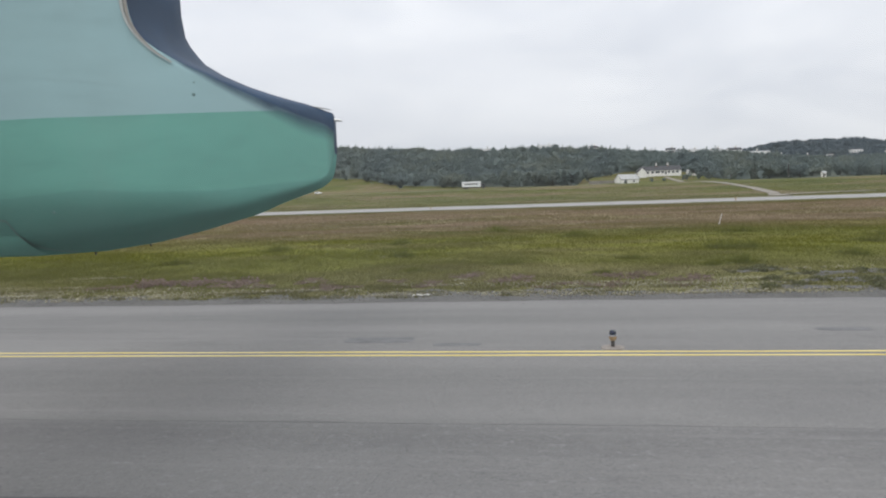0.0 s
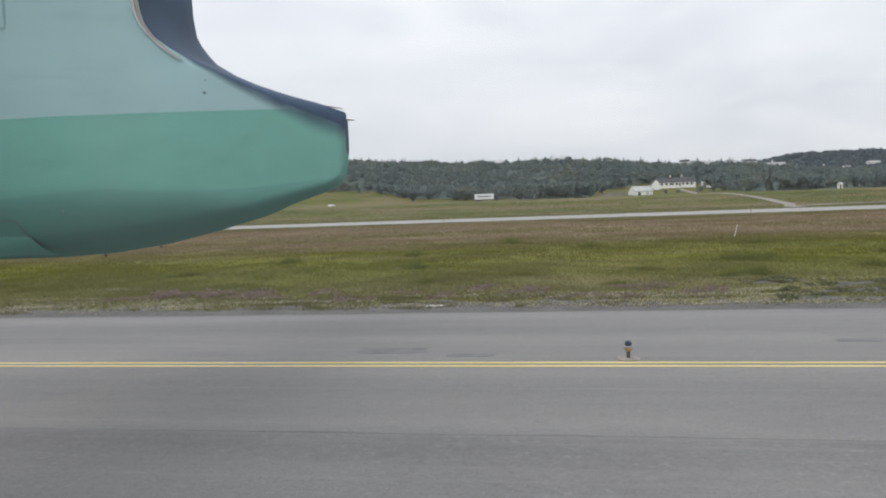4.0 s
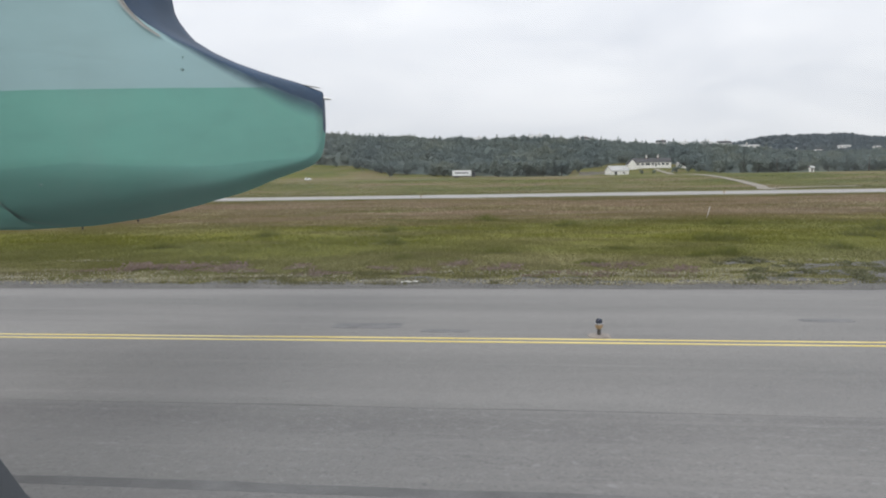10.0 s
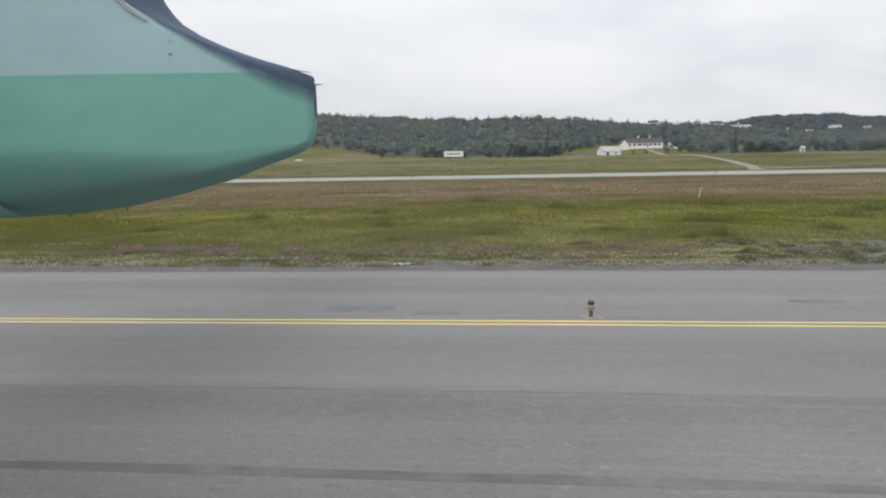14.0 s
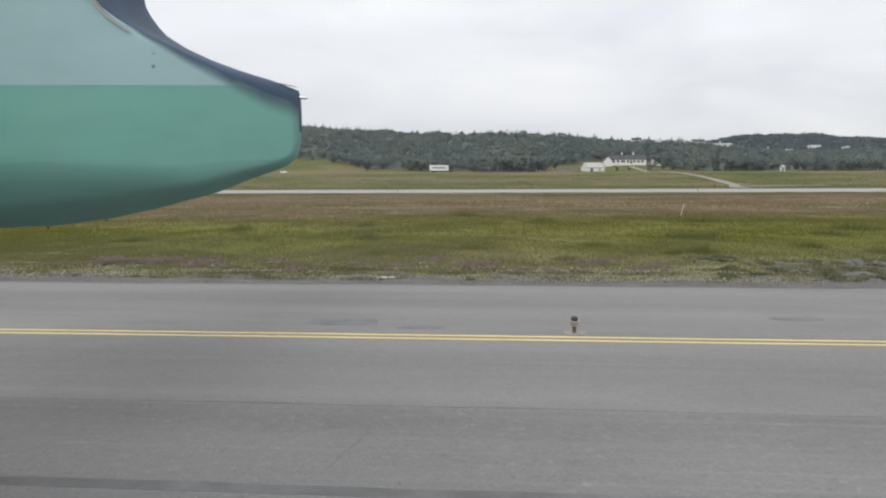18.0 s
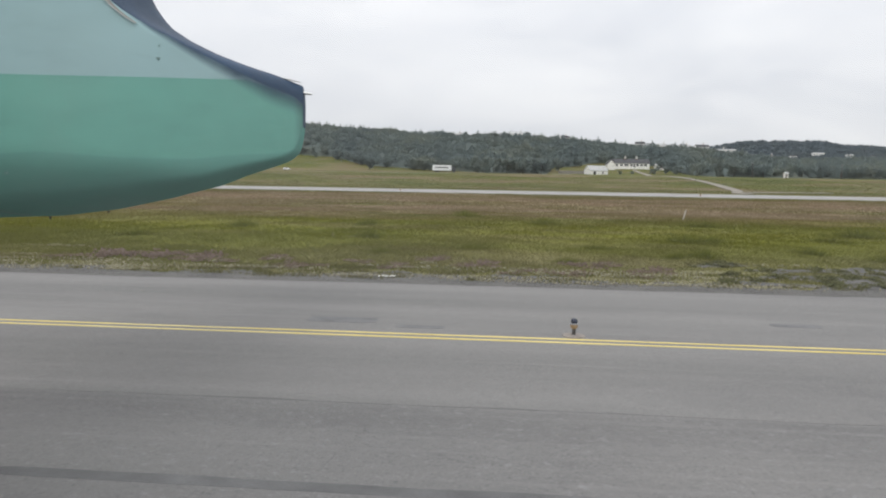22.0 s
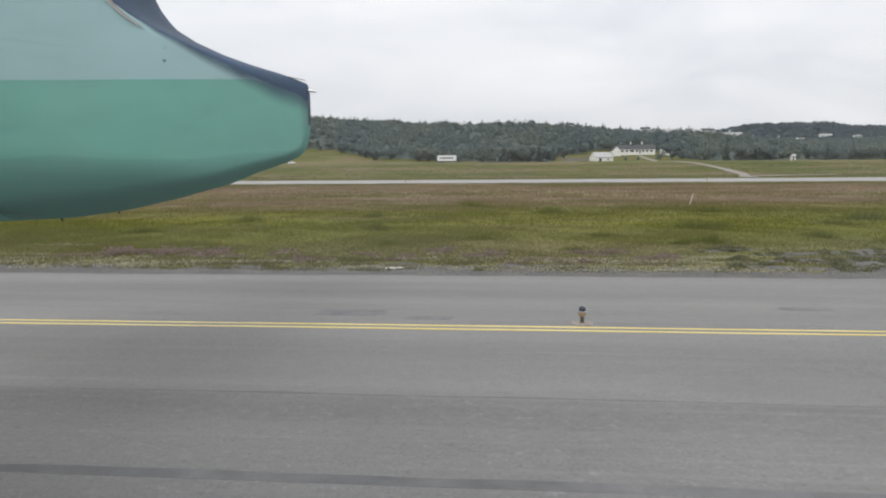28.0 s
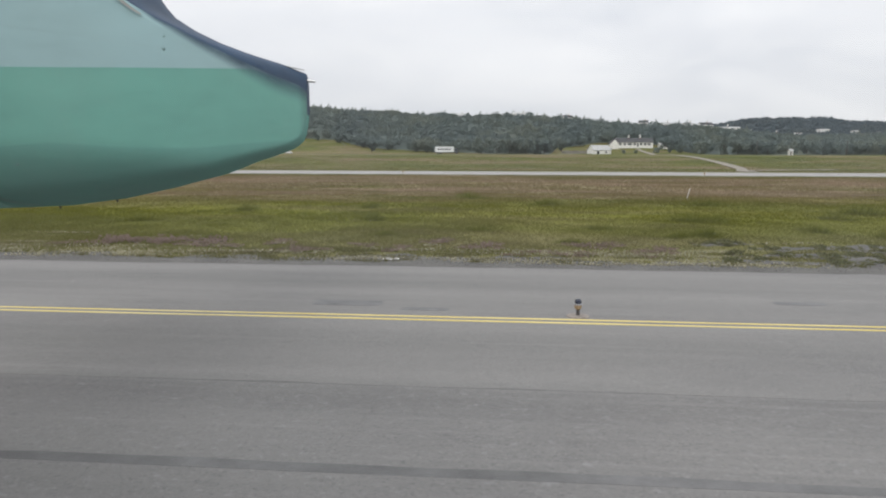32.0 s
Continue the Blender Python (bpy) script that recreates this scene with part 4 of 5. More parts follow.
# ---------- trees ----------
def crown_quads(seed, count, rx, rz, base, leaf, kind="round", tris=False):
    """An uneven crown of many leaf clumps, as an array count x corners x 3."""
    r = np.random.default_rng(seed)
    lobes = r.normal(0, 0.46, (16, 3)).clip(-0.85, 0.85) * (1, 1, 0.9)
    size = r.uniform(0.2, 0.46, 16)
    pick = r.integers(0, 16, count)
    d = r.normal(size=(count, 3))
    d /= np.linalg.norm(d, axis=1)[:, None]
    p = lobes[pick] + d * (size[pick] * r.uniform(0.55, 1.0, count) ** 0.5)[:, None]
    if kind == "pointed":
        t = r.uniform(0, 1, count) ** 1.4
        a = r.uniform(0, 2 * np.pi, count)
        q = (1 - t) * r.uniform(0.45, 1.0, count)
        p = np.stack([q * np.cos(a), q * np.sin(a), 2 * t - 1], -1)
    p = p * (rx, rx, rz) + (0, 0, base + rz)
    u = r.normal(size=(count, 3))
    u /= np.linalg.norm(u, axis=1)[:, None]
    w = np.cross(u, d)
    w /= np.linalg.norm(w, axis=1)[:, None] + 1e-9
    s = leaf * r.uniform(0.6, 1.4, count)[:, None]
    u, w = u * s, w * s * 0.8
    if tris:
        return np.stack([p - u - w * 0.6, p + u - w * 0.5, p + w * 1.2], 1)
    return np.stack([p - u - w, p + u - w * 0.7, p + u * 0.8 + w, p - u * 0.9 + w * 0.8], 1)


def scatter(name, xs, ys, kinds, sizes, templates, mat, label):
    """A wood of many trees as one mesh of leaf clumps."""
    out = []
    zs = height(xs, ys)
    turn = rng.uniform(0, 2 * np.pi, len(xs))
    for k, tpl in enumerate(templates):
        m = kinds == k
        if not m.any():
            continue
        c, s = np.cos(turn[m])[:, None, None], np.sin(turn[m])[:, None, None]
        sc = sizes[m][:, None, None]
        px, py, pz = tpl[None, :, :, 0], tpl[None, :, :, 1], tpl[None, :, :, 2]
        out.append(np.stack([(px * c - py * s) * sc + xs[m][:, None, None], (px * s + py * c) * sc + ys[m][:, None, None], pz * sc + zs[m][:, None, None]], -1).reshape(-1, 3))
    v = np.concatenate(out)
    return tagged(mesh_ob(name, v, np.arange(len(v)).reshape(-1, templates[0].shape[1]), mat), label, "forest", kind="stuff")


def tree_front(x):
    """Where the wood begins, seen from the runway."""
    return np.interp(x, [-440, -215, -160, -128, -104, -92, -61, -34, -11, 30, 38, 68, 115, 125, 150, 273, 545], [480, 498, 526, 520, 486, 472, 456, 440, 429, 420, 486, 510, 508, 432, 408, 395, 409])


# place, length, depth, wall and roof heights, turn and roof of the houses on the ridge
RIDGE_HOUSES = ((20, 690, 19, 11, 10.8, 2.2, 5, ROOF_GREY), (34, 696, 12, 10, 9.6, 2.6, -8, ROOF_DARK),
                (199, 686, 12, 10, 12.6, 2.2, 4, ROOF_DARK), (220, 690, 24, 11, 12.0, 1.2, -3, ROOF_GREY), (243, 692, 14, 10, 11.2, 2.0, 8, ROOF_DARK), (184, 690, 11, 10, 12.2, 2.2, 15, ROOF_GREY), (141, 694, 9, 8, 10.6, 2.0, -12, ROOF_DARK),
                (162, 690, 8, 8, 10.8, 1.8, 9, ROOF_GREY), (268, 694, 9, 8, 10.4, 1.8, 3, ROOF_DARK), (66, 696, 8, 8, 10.0, 2.0, 14, ROOF_DARK), (-42, 698, 10, 8, 10.2, 2.0, -5, ROOF_GREY))
TPL = [crown_quads(1, 140, 3.6, 4.3, 1.0, 0.74, tris=True), crown_quads(2, 140, 4.0, 3.9, 0.8, 0.76, tris=True), crown_quads(3, 130, 3.1, 4.9, 1.2, 0.72, tris=True), crown_quads(4, 110, 2.2, 5.6, 0.5, 0.60, "pointed", True)]
n = 14000
fx, fy = rng.uniform(-450, 480, n), 388 + 355 * rng.uniform(0, 1, n) ** 1.05
ok = (fy > tree_front(fx) + rng.normal(0, 5, n)) & (fy < 743) & (fx > -0.62 * fy) & (fx < 0.70 * fy)
for x, y, l, d, wh, rh, t, roof in RIDGE_HOUSES:
    ok &= (np.abs(fx - x * fy / y) > l / 2 + 0.5) | (fy < y - 42) | (fy > y + d)
fx, fy = fx[ok], fy[ok]
kinds = rng.choice(4, len(fx), p=[0.42, 0.40, 0.17, 0.01])
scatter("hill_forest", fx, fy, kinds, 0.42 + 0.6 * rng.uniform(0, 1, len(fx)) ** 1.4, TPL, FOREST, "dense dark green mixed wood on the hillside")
n = 5200
fx, fy = rng.uniform(80, 1570, n), rng.uniform(1270, 1815, n)
ok = (fx / fy > 0.16) & (fx / fy < 0.80)
fx, fy = fx[ok], fy[ok]
FAR_TPL = [crown_quads(11, 90, 8.2, 5.4, 0.2, 1.7, tris=True), crown_quads(12, 90, 7.0, 6.4, 0.2, 1.6, tris=True)]
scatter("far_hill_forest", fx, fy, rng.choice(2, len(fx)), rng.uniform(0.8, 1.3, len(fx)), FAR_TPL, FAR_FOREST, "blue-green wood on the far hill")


def undergrowth(name, xs, depth, rows, front, tall, mat, label):
    """One bumpy foliage sheet, added to fill and brighten dark gaps between a wood's crowns."""
    xx, k = np.meshgrid(xs, np.linspace(0, 1, rows))
    yy = front(xx) + 3 + k * depth(xx)
    xx, yy = xx + rng.uniform(-1, 1, xx.shape) * tall * 0.25, yy + rng.uniform(-1, 1, xx.shape) * tall * 0.15
    zz = height(xx, yy) - 0.3 + tall * smooth(0, 0.05, k) * (0.85 + 0.3 * rng.uniform(-1, 1, xx.shape) + 0.2 * np.sin(xx * 0.31) * np.sin(yy * 0.27))
    ids = np.arange(xx.size).reshape(xx.shape)
    f = np.stack([ids[:-1, :-1], ids[:-1, 1:], ids[1:, 1:], ids[1:, :-1]], -1).reshape(-1, 4)
    return tagged(mesh_ob(name, np.stack([xx, yy, zz], -1).reshape(-1, 3), f, mat, smooth=True), label, "undergrowth", kind="stuff")


undergrowth("forest_gap_sheet", np.arange(-450, 482, 3.5), lambda x: 742 - tree_front(x), 90, tree_front, 4.8, FOREST, "added foliage sheet that brightens gaps between the trees")
undergrowth("far_forest_gap_sheet", np.arange(150, 1500, 11.0), lambda x: 0 * x + 540, 60, lambda x: 0 * x + 1270, 7.5, FAR_FOREST, "added foliage sheet that brightens gaps in the far wood")


def tree(name, seed, rx, rz, base, label, count=620, leaf=0.42, trunk=0.2, kind="round", mat=None):
    ob = thing(name, label, "tree", group="trees at the edge of the wood")
    q = crown_quads(seed, count, rx, rz, base, leaf, kind)
    bms = [rod((0, 0, -0.2), (0.1, 0.05, base + rz * 0.9), trunk, trunk * 0.5, 9)]
    r = random.Random(seed)
    for k in range(6):
        a, h = r.uniform(0, 6.28), base + rz * r.uniform(0.3, 0.9)
        bms.append(rod((0.05, 0.02, h), (rx * 0.6 * math.cos(a), rx * 0.6 * math.sin(a), h + rz * 0.5), trunk * 0.4, trunk * 0.12, 6))
    part("trunk", join(*bms), BARK, ob)
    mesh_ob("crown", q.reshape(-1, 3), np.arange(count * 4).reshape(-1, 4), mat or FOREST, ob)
    return ob


def plant(proto, x, y, s, turn=0.0):
    m = pose(x, y, float(height(x, y)), 0, 0, turn) @ Matrix.Diagonal((s, s, s, 1))
    ob = copy_thing(proto, pose(x, y, float(height(x, y)), 0, 0, turn))
    ob.scale = (s, s, s)
    return ob


t_round = tree("deciduous_tree", 21, 4.3, 4.5, 1.3, "leafy green deciduous tree at the wood's edge")
t_wide = tree("deciduous_tree", 22, 5.2, 4.0, 0.8, "broad leafy tree with low branches beside the wood", 760)
t_spruce = tree("spruce_tree", 23, 2.6, 6.2, 0.5, "dark pointed spruce in front of the wood", 560, 0.38, 0.2, "pointed")
protos = [(t_round, -85, 439, 1.0), (t_wide, -12, 405, 1.15), (t_spruce, 131, 412, 1.0)]
for ob, x, y, s in protos:
    ob.location = (x, y, float(height(x, y)))
    ob.scale = (s, s, s)
for proto, x, y, s, a in ((t_round, -78, 402, 0.62, 0), (t_wide, -43, 404, 0.6, 120), (t_wide, -49, 408, 0.55, 20), (t_round, -49, 426, 0.8, 40), (t_wide, -3, 408, 1.0, 80), (t_round, 5, 406, 1.05, 130), (t_wide, 15, 409, 1.1, 200), (t_spruce, 22, 412, 0.95, 10),
                          (t_round, 26, 411, 1.0, 300), (t_wide, -56, 434, 0.9, 15), (t_wide, 120, 420, 0.9, 60), (t_round, 138, 409, 0.9, 90), (t_wide, 153, 404, 0.8, 190),
                          (t_round, 172, 398, 0.75, 20), (t_wide, 192, 396, 0.75, 70), (t_round, 213, 396, 0.7, 100), (t_spruce, 181, 397, 0.7, 60), (t_wide, 235, 394, 0.8, 150),
                          (t_round, 40, 456, 0.9, 20), (t_round, 109, 464, 0.9, 70), (t_wide, -123, 461, 0.8, 33), (t_round, -98, 451, 0.7, 12), (t_wide, 67, 439, 0.45, 33), (t_wide, 99, 443, 0.42, 70), (t_round, 108, 443.5, 0.55, 140), (t_wide, 115, 447, 0.6, 10), (t_wide, 78, 442, 0.26, 200), (t_wide, 86, 443, 0.22, 250)):
    plant(proto, x, max(y, float(tree_front(x)) - 4) if x < 30 else y, s, a)


# ---------- low plants ----------
def shrub(name, seed, rx, rz, count, leaf, mat, label, category, group):
    ob = thing(name, label, category, group=group)
    q = crown_quads(seed, count, rx, rz, -0.02, leaf)
    mesh_ob("foliage", q.reshape(-1, 3), np.arange(count * 4).reshape(-1, 4), mat, ob)
    bms = [rod((0, 0, -0.05), (rx * 0.5 * math.cos(a), rx * 0.5 * math.sin(a), rz * 1.1), 0.012, 0.005, 5) for a in (0.3, 1.9, 3.6, 5.0)]
    part("stems", join(*bms), BARK, ob)
    return ob


def put(proto, spots):
    for i, (x, y, s) in enumerate(spots):
        if i == 0:
            proto.location, proto.scale = (x, y, float(height(x, y))), (s, s, s)
        else:
            plant(proto, x, y, s, 37 * i)


def grass_clump(seed, label):
    """A loose stand of taller grass and herbs: many leaning blades."""
    r = np.random.default_rng(seed)
    k = 520
    x, y = r.normal(0, 0.42, k), r.normal(0, 0.20, k)
    h = (0.10 + 0.24 * r.uniform(0, 1, k)) * np.exp(-(x * x / 0.5 + y * y / 0.15))
    a, w = r.uniform(0, 6.28, k), r.uniform(0.007, 0.016, k)
    base = np.stack([x, y, np.full(k, -0.02)], -1)
    side = np.stack([np.cos(a) * w, np.sin(a) * w, 0 * a], -1)
    tip = base + np.stack([0.5 * x + r.normal(0, 0.06, k), 0.5 * y + r.normal(0, 0.06, k), h + 0.05], -1)
    ob = mesh_ob("tall_grass_clump", np.stack([base - side, base + side, tip], 1).reshape(-1, 3), np.arange(3 * k).reshape(-1, 3), SHRUB)
    return tagged(ob, label, "grass clump", group="tall grass clumps")


put(grass_clump(31, "taller dark green grass clump in the meadow"),
    [(4.4, 30.0, 0.9), (-4.6, 26.5, 0.8), (-10.9, 24.4, 0.8), (13.5, 29.7, 1.2), (17.2, 36.1, 1.4), (2.6, 24.9, 0.7), (-17.7, 31.4, 1.2), (-8.2, 42.3, 1.5), (-6.5, 33.5, 1.5), (9.5, 34.2, 1.8), (20.5, 40.0, 2.2), (3.2, 46.0, 1.8), (-15.0, 38.5, 1.5), (-2.4, 53.0, 2.0), (13.8, 46.5, 1.8), (10.9, 35.0, 1.3), (7.2, 27.4, 1.0), (8.4, 27.9, 1.3), (15.4, 27.6, 1.2), (-1.0, 28.6, 0.9)])
r = np.random.default_rng(17)
wx, wy = r.uniform(5.5, 24, 1600), 20.4 + 5.4 * r.uniform(0, 1, 1600)
ok = (bare(wx, wy) > 0.35) & (wx < 0.85 * wy)
spots = []
for x, y in zip(wx[ok], wy[ok]):
    if all(abs(x - a) > 0.42 or abs(y - b) > 0.26 for a, b, _ in spots) and len(spots) < 130:
        spots.append((float(x), float(y), float(0.3 + 0.65 * r.uniform() ** 1.8)))
put(shrub("weed_clump", 33, 0.46, 0.10, 420, 0.036, WEED, "low grey-green weed clump on bare gravel", "weed", "weed clumps on the gravel"), spots)
put(shrub("heather_clump", 32, 0.95, 0.10, 460, 0.030, HEATHER, "low purple-pink heather clump near the asphalt", "heather", "heather clumps"),
    [(1.2, 22.0, 0.55), (-12.2, 23.6, 0.8), (-10.4, 22.9, 1.25), (-9.4, 22.5, 0.6), (3.4, 23.9, 1.0), (5.2, 22.7, 0.9), (-3.4, 22.3, 0.7), (-14.2, 23.4, 1.1), (-11.6, 23.8, 0.6), (-13.0, 23.1, 1.3), (-15.4, 22.6, 0.7), (-2.2, 24.2, 0.8),
     (-6.8, 21.7, 0.8), (-6.0, 21.9, 0.5), (2.4, 21.6, 0.7), (-0.6, 23.0, 0.9), (-8.0, 23.6, 0.7), (4.6, 21.5, 0.45), (-4.9, 23.3, 0.6), (0.4, 21.4, 0.4)])


def flower_patches():
    """Pale flat flower heads on stalks, in drifts along the gravel."""
    pts = []
    for _ in range(120):
        cx, cy, k = rng.uniform(-21, 20), 19.5 + rng.gamma(1.4, 1.15), int(20 + 190 * rng.uniform() ** 2)
        sx = 0.009 * k * rng.uniform(0.6, 1.4)
        if bare(cx, cy) > 0.3 or math.sin(cx * 0.41 + 0.8) + 0.5 * math.sin(cx * 1.3) < rng.uniform(-1.6, 0.6):
            continue
        pts.append(np.stack([rng.normal(cx, sx, k), np.maximum(19.2, rng.normal(cy, 0.05 + 0.0006 * k, k))], -1))
    for cx, cy, sx, sy, k in ((10.4, 25.2, 0.8, 0.15, 40), (-6.7, 33, 0.9, 0.2, 30), (19, 30, 0.9, 0.2, 40)):
        pts.append(np.stack([rng.normal(cx, sx, k), rng.normal(cy, sy, k)], -1))
    p = np.concatenate(pts)
    n = len(p)
    h = rng.uniform(0.02, 0.09, n)
    z = height(p[:, 0], p[:, 1])
    r = rng.uniform(0.008, 0.034, n)
    v, f = [], []
    for k in range(6):
        a = k * np.pi / 3
        v.append(np.stack([p[:, 0] + r * np.cos(a), p[:, 1] + r * np.sin(a), z + h + rng.uniform(-0.006, 0.006, n)], -1))
    v.append(np.stack([p[:, 0], p[:, 1], z + h + 0.014], -1))
    v.append(np.stack([p[:, 0], p[:, 1], z - 0.01], -1))
    v = np.stack(v, 1).reshape(-1, 3)
    for k in range(6):
        f.append(np.stack([np.arange(n) * 8 + k, np.arange(n) * 8 + (k + 1) % 6, np.arange(n) * 8 + 6], -1))
        if k % 2 == 0:
            f.append(np.stack([np.arange(n) * 8 + k, np.arange(n) * 8 + (k + 1) % 6, np.arange(n) * 8 + 7], -1))
    return tagged(mesh_ob("pale_wildflowers", v, np.concatenate(f), YARROW), "pale cream wildflowers in drifts along the gravel", "flowers", kind="stuff")


flower_patches()


def stones():
    """Loose stones on the gravel shoulder."""
    n = 3500
    x, y = rng.uniform(-21, 19, n), 18.8 + rng.gamma(2.0, 0.5, n)
    x[:900], y[:900] = rng.uniform(6, 21, 900), rng.uniform(20.4, 26.5, 900)
    x, y = x[bare(x, y) + (y < 21.2) > 0.4], y[bare(x, y) + (y < 21.2) > 0.4]
    n = len(x)
    s = rng.uniform(0.008, 0.035, n)
    oct_v = np.array([(1, 0, 0), (0, 1, 0), (-1, 0, 0), (0, -1, 0), (0, 0, 0.8), (0, 0, -0.6)])
    oct_f = np.array([(0, 1, 4), (1, 2, 4), (2, 3, 4), (3, 0, 4), (1, 0, 5), (2, 1, 5), (3, 2, 5), (0, 3, 5)])
    v = oct_v[None] * s[:, None, None] * rng.uniform(0.7, 1.3, (n, 6, 1)) + np.stack([x, y, np.maximum(height(x, y), -0.01)], -1)[:, None, :]
    f = oct_f[None] + (np.arange(n) * 6)[:, None, None]
    return tagged(mesh_ob("loose_stones", v.reshape(-1, 3), f.reshape(-1, 3), GRAVEL), "small grey stones on the shoulder", "stones", kind="stuff")


stones()


# ---------- beyond the runway ----------
def ribbon(name, pts, width, mat, label):
    """A track laid on the land along (x, y) points."""
    p = np.array(pts, float)
    t = np.linspace(0, len(p) - 1, 60)
    x, y = np.interp(t, np.arange(len(p)), p[:, 0]), np.interp(t, np.arange(len(p)), p[:, 1])
    for _ in range(3):
        x[1:-1], y[1:-1] = (x[:-2] + x[1:-1] + x[2:]) / 3, (y[:-2] + y[1:-1] + y[2:]) / 3
    dx, dy = np.gradient(x), np.gradient(y)
    ln = np.hypot(dx, dy)
    w = width / 2 * (1 + 0.15 * np.sin(t * 3))
    nx, ny = -dy / ln * w, dx / ln * w
    rings = []
    for sx, dz in ((1, -0.5), (1, 0.16), (-1, 0.16), (-1, -0.5)):
        rings.append(np.stack([x + sx * nx, y + sx * ny, height(x + sx * nx, y + sx * ny) + dz], -1))
    n, f = len(x), []
    for r in range(4):
        a, b, i = r * n, ((r + 1) % 4) * n, np.arange(n - 1)
        f.append(np.stack([a + i, a + i + 1, b + i + 1, b + i], -1))
    return tagged(mesh_ob(name, np.concatenate(rings), np.concatenate(f), mat), label, "track", kind="structure")


ribbon("dirt_track", [(66, 184), (70.5, 205), (80, 232), (88, 275), (93, 325), (94, 368), (91, 409), (95, 440), (93, 474)], 3.6, TRACK, "pale dirt track from the runway to the farmhouse")
ribbon("dirt_turnout", [(72, 207), (88, 219), (106, 225)], 4.0, TRACK, "bare pale ground beside the dirt track")
ribbon("farm_lane", [(-273, 421), (-150, 415), (-82, 405), (-14, 397), (30, 414), (45, 430)], 3.4, TRACK, "narrow lane along the foot of the wood")


def house(name, label, at, length, depth, wall_h, roof_h, walls, roof, windows, door=None, chimneys=(), turn=0.0, category="house"):
    """A gabled house: walls, two-sided roof, windows with frame and pane, door, chimneys."""
    ob = thing(name, label, category, at, turn)
    l, d = length / 2, depth / 2
    bm = bmesh.new()
    pro = [(-d, -1.5), (d, -1.5), (d, wall_h), (0, wall_h + roof_h), (-d, wall_h)]
    a, b = ([bm.verts.new((x, y, z)) for y, z in pro] for x in (-l, l))
    for i in range(5):
        bm.faces.new((a[i], a[(i + 1) % 5], b[(i + 1) % 5], b[i]))
    bm.faces.new(a[::-1])
    bm.faces.new(b)
    body = part("wall", bm, walls, ob)
    slope = roof_h / d
    bm = bmesh.new()
    e = 0.35
    out = [(-d - e, wall_h - e * slope + 0.05), (0, wall_h + roof_h + 0.05), (d + e, wall_h - e * slope + 0.05)]
    rings = [[bm.verts.new((x, y, z + t)) for t in (0.02, 0.22) for y, z in out] for x in (-l - 0.3, l + 0.3)]
    lo, hi = rings
    for i, j in ((0, 1), (1, 2), (3, 4), (4, 5), (0, 3), (2, 5)):
        bm.faces.new((lo[i], lo[j], hi[j], hi[i]))
    for r in rings:
        bm.faces.new((r[0], r[1], r[4], r[3]))
        bm.faces.new((r[1], r[2], r[5], r[4]))
    part("roof", bm, roof, ob)
    for x, z, w, h in windows:
        win = part("window", join(box(x - w / 2 - 0.1, x + w / 2 + 0.1, -d - 0.06, -d + 0.02, z - 0.1, z), box(x - w / 2 - 0.1, x + w / 2 + 0.1, -d - 0.06, -d + 0.02, z + h, z + h + 0.1), box(x - w / 2 - 0.1, x - w / 2, -d - 0.06, -d + 0.02, z, z + h), box(x + w / 2, x + w / 2 + 0.1, -d - 0.06, -d + 0.02, z, z + h), box(x - 0.03, x + 0.03, -d - 0.05, -d + 0.02, z, z + h)), HOUSE_WHITE, ob)
        part("pane", box(x - w / 2, x + w / 2, -d - 0.03, -d + 0.03, z, z + h), PANE, win, "dark glass")
    if door:
        x, w, h = door
        leaf = part("door", box(x - w / 2, x + w / 2, -d - 0.05, -d + 0.03, 0, h, 0.01), DARK_PLASTIC, ob)
        part("door_handle", box(x + w * 0.32, x + w * 0.4, -d - 0.1, -d - 0.05, 1.0, 1.05), METAL, leaf)
    for x in chimneys:
        top = wall_h + roof_h
        part("chimney", join(box(x - 0.45, x + 0.45, -0.45, 0.45, top - 0.6, top + 2.2), box(x - 0.62, x + 0.62, -0.62, 0.62, top + 2.2, top + 2.4)), HOUSE_WHITE, ob)
        part("chimney_foot", box(x - 0.6, x + 0.6, -0.6, 0.6, top - 0.9, top + 0.5), RUST_LEAD, ob, "rust-brown brick base of the chimney")
    return ob


hz = lambda x, y: float(height(x, y))
house("farmhouse", "long white farmhouse with a dark roof and two chimneys", (92.0, 485, hz(92.0, 480) + 1.2), 25.6, 9.0, 2.9, 2.7, HOUSE_WHITE, ROOF_DARK,
      [(-9.6, 0.9, 1.7, 1.4), (-6.4, 0.9, 1.7, 1.4), (-3.0, 0.9, 2.8, 1.4), (0.4, 0.9, 1.7, 1.4), (4.6, 0.9, 1.7, 1.4), (7.4, 0.9, 1.7, 1.4), (10.2, 0.9, 1.7, 1.4)], (2.5, 1.1, 2.2), (-3.2, 4.6))
house("farmhouse_gable_wing", "white gabled wing of the farmhouse with dark roof", (78.1, 482, hz(78.1, 476) + 1.0), 10.0, 5.9, 3.0, 3.0, HOUSE_WHITE, ROOF_DARK, [(0, 1.1, 1.5, 1.5)], None, (), 90)
house("small_barn", "small white gabled barn with a grey roof in the field", (61.8, 436, hz(61.8, 432) - 0.4), 12.5, 8.0, 2.9, 2.9, HOUSE_WHITE, ROOF_GREY, [(2.6, 1.1, 1.1, 1.0)], (-3.2, 1.8, 2.3), (), 24, "barn")
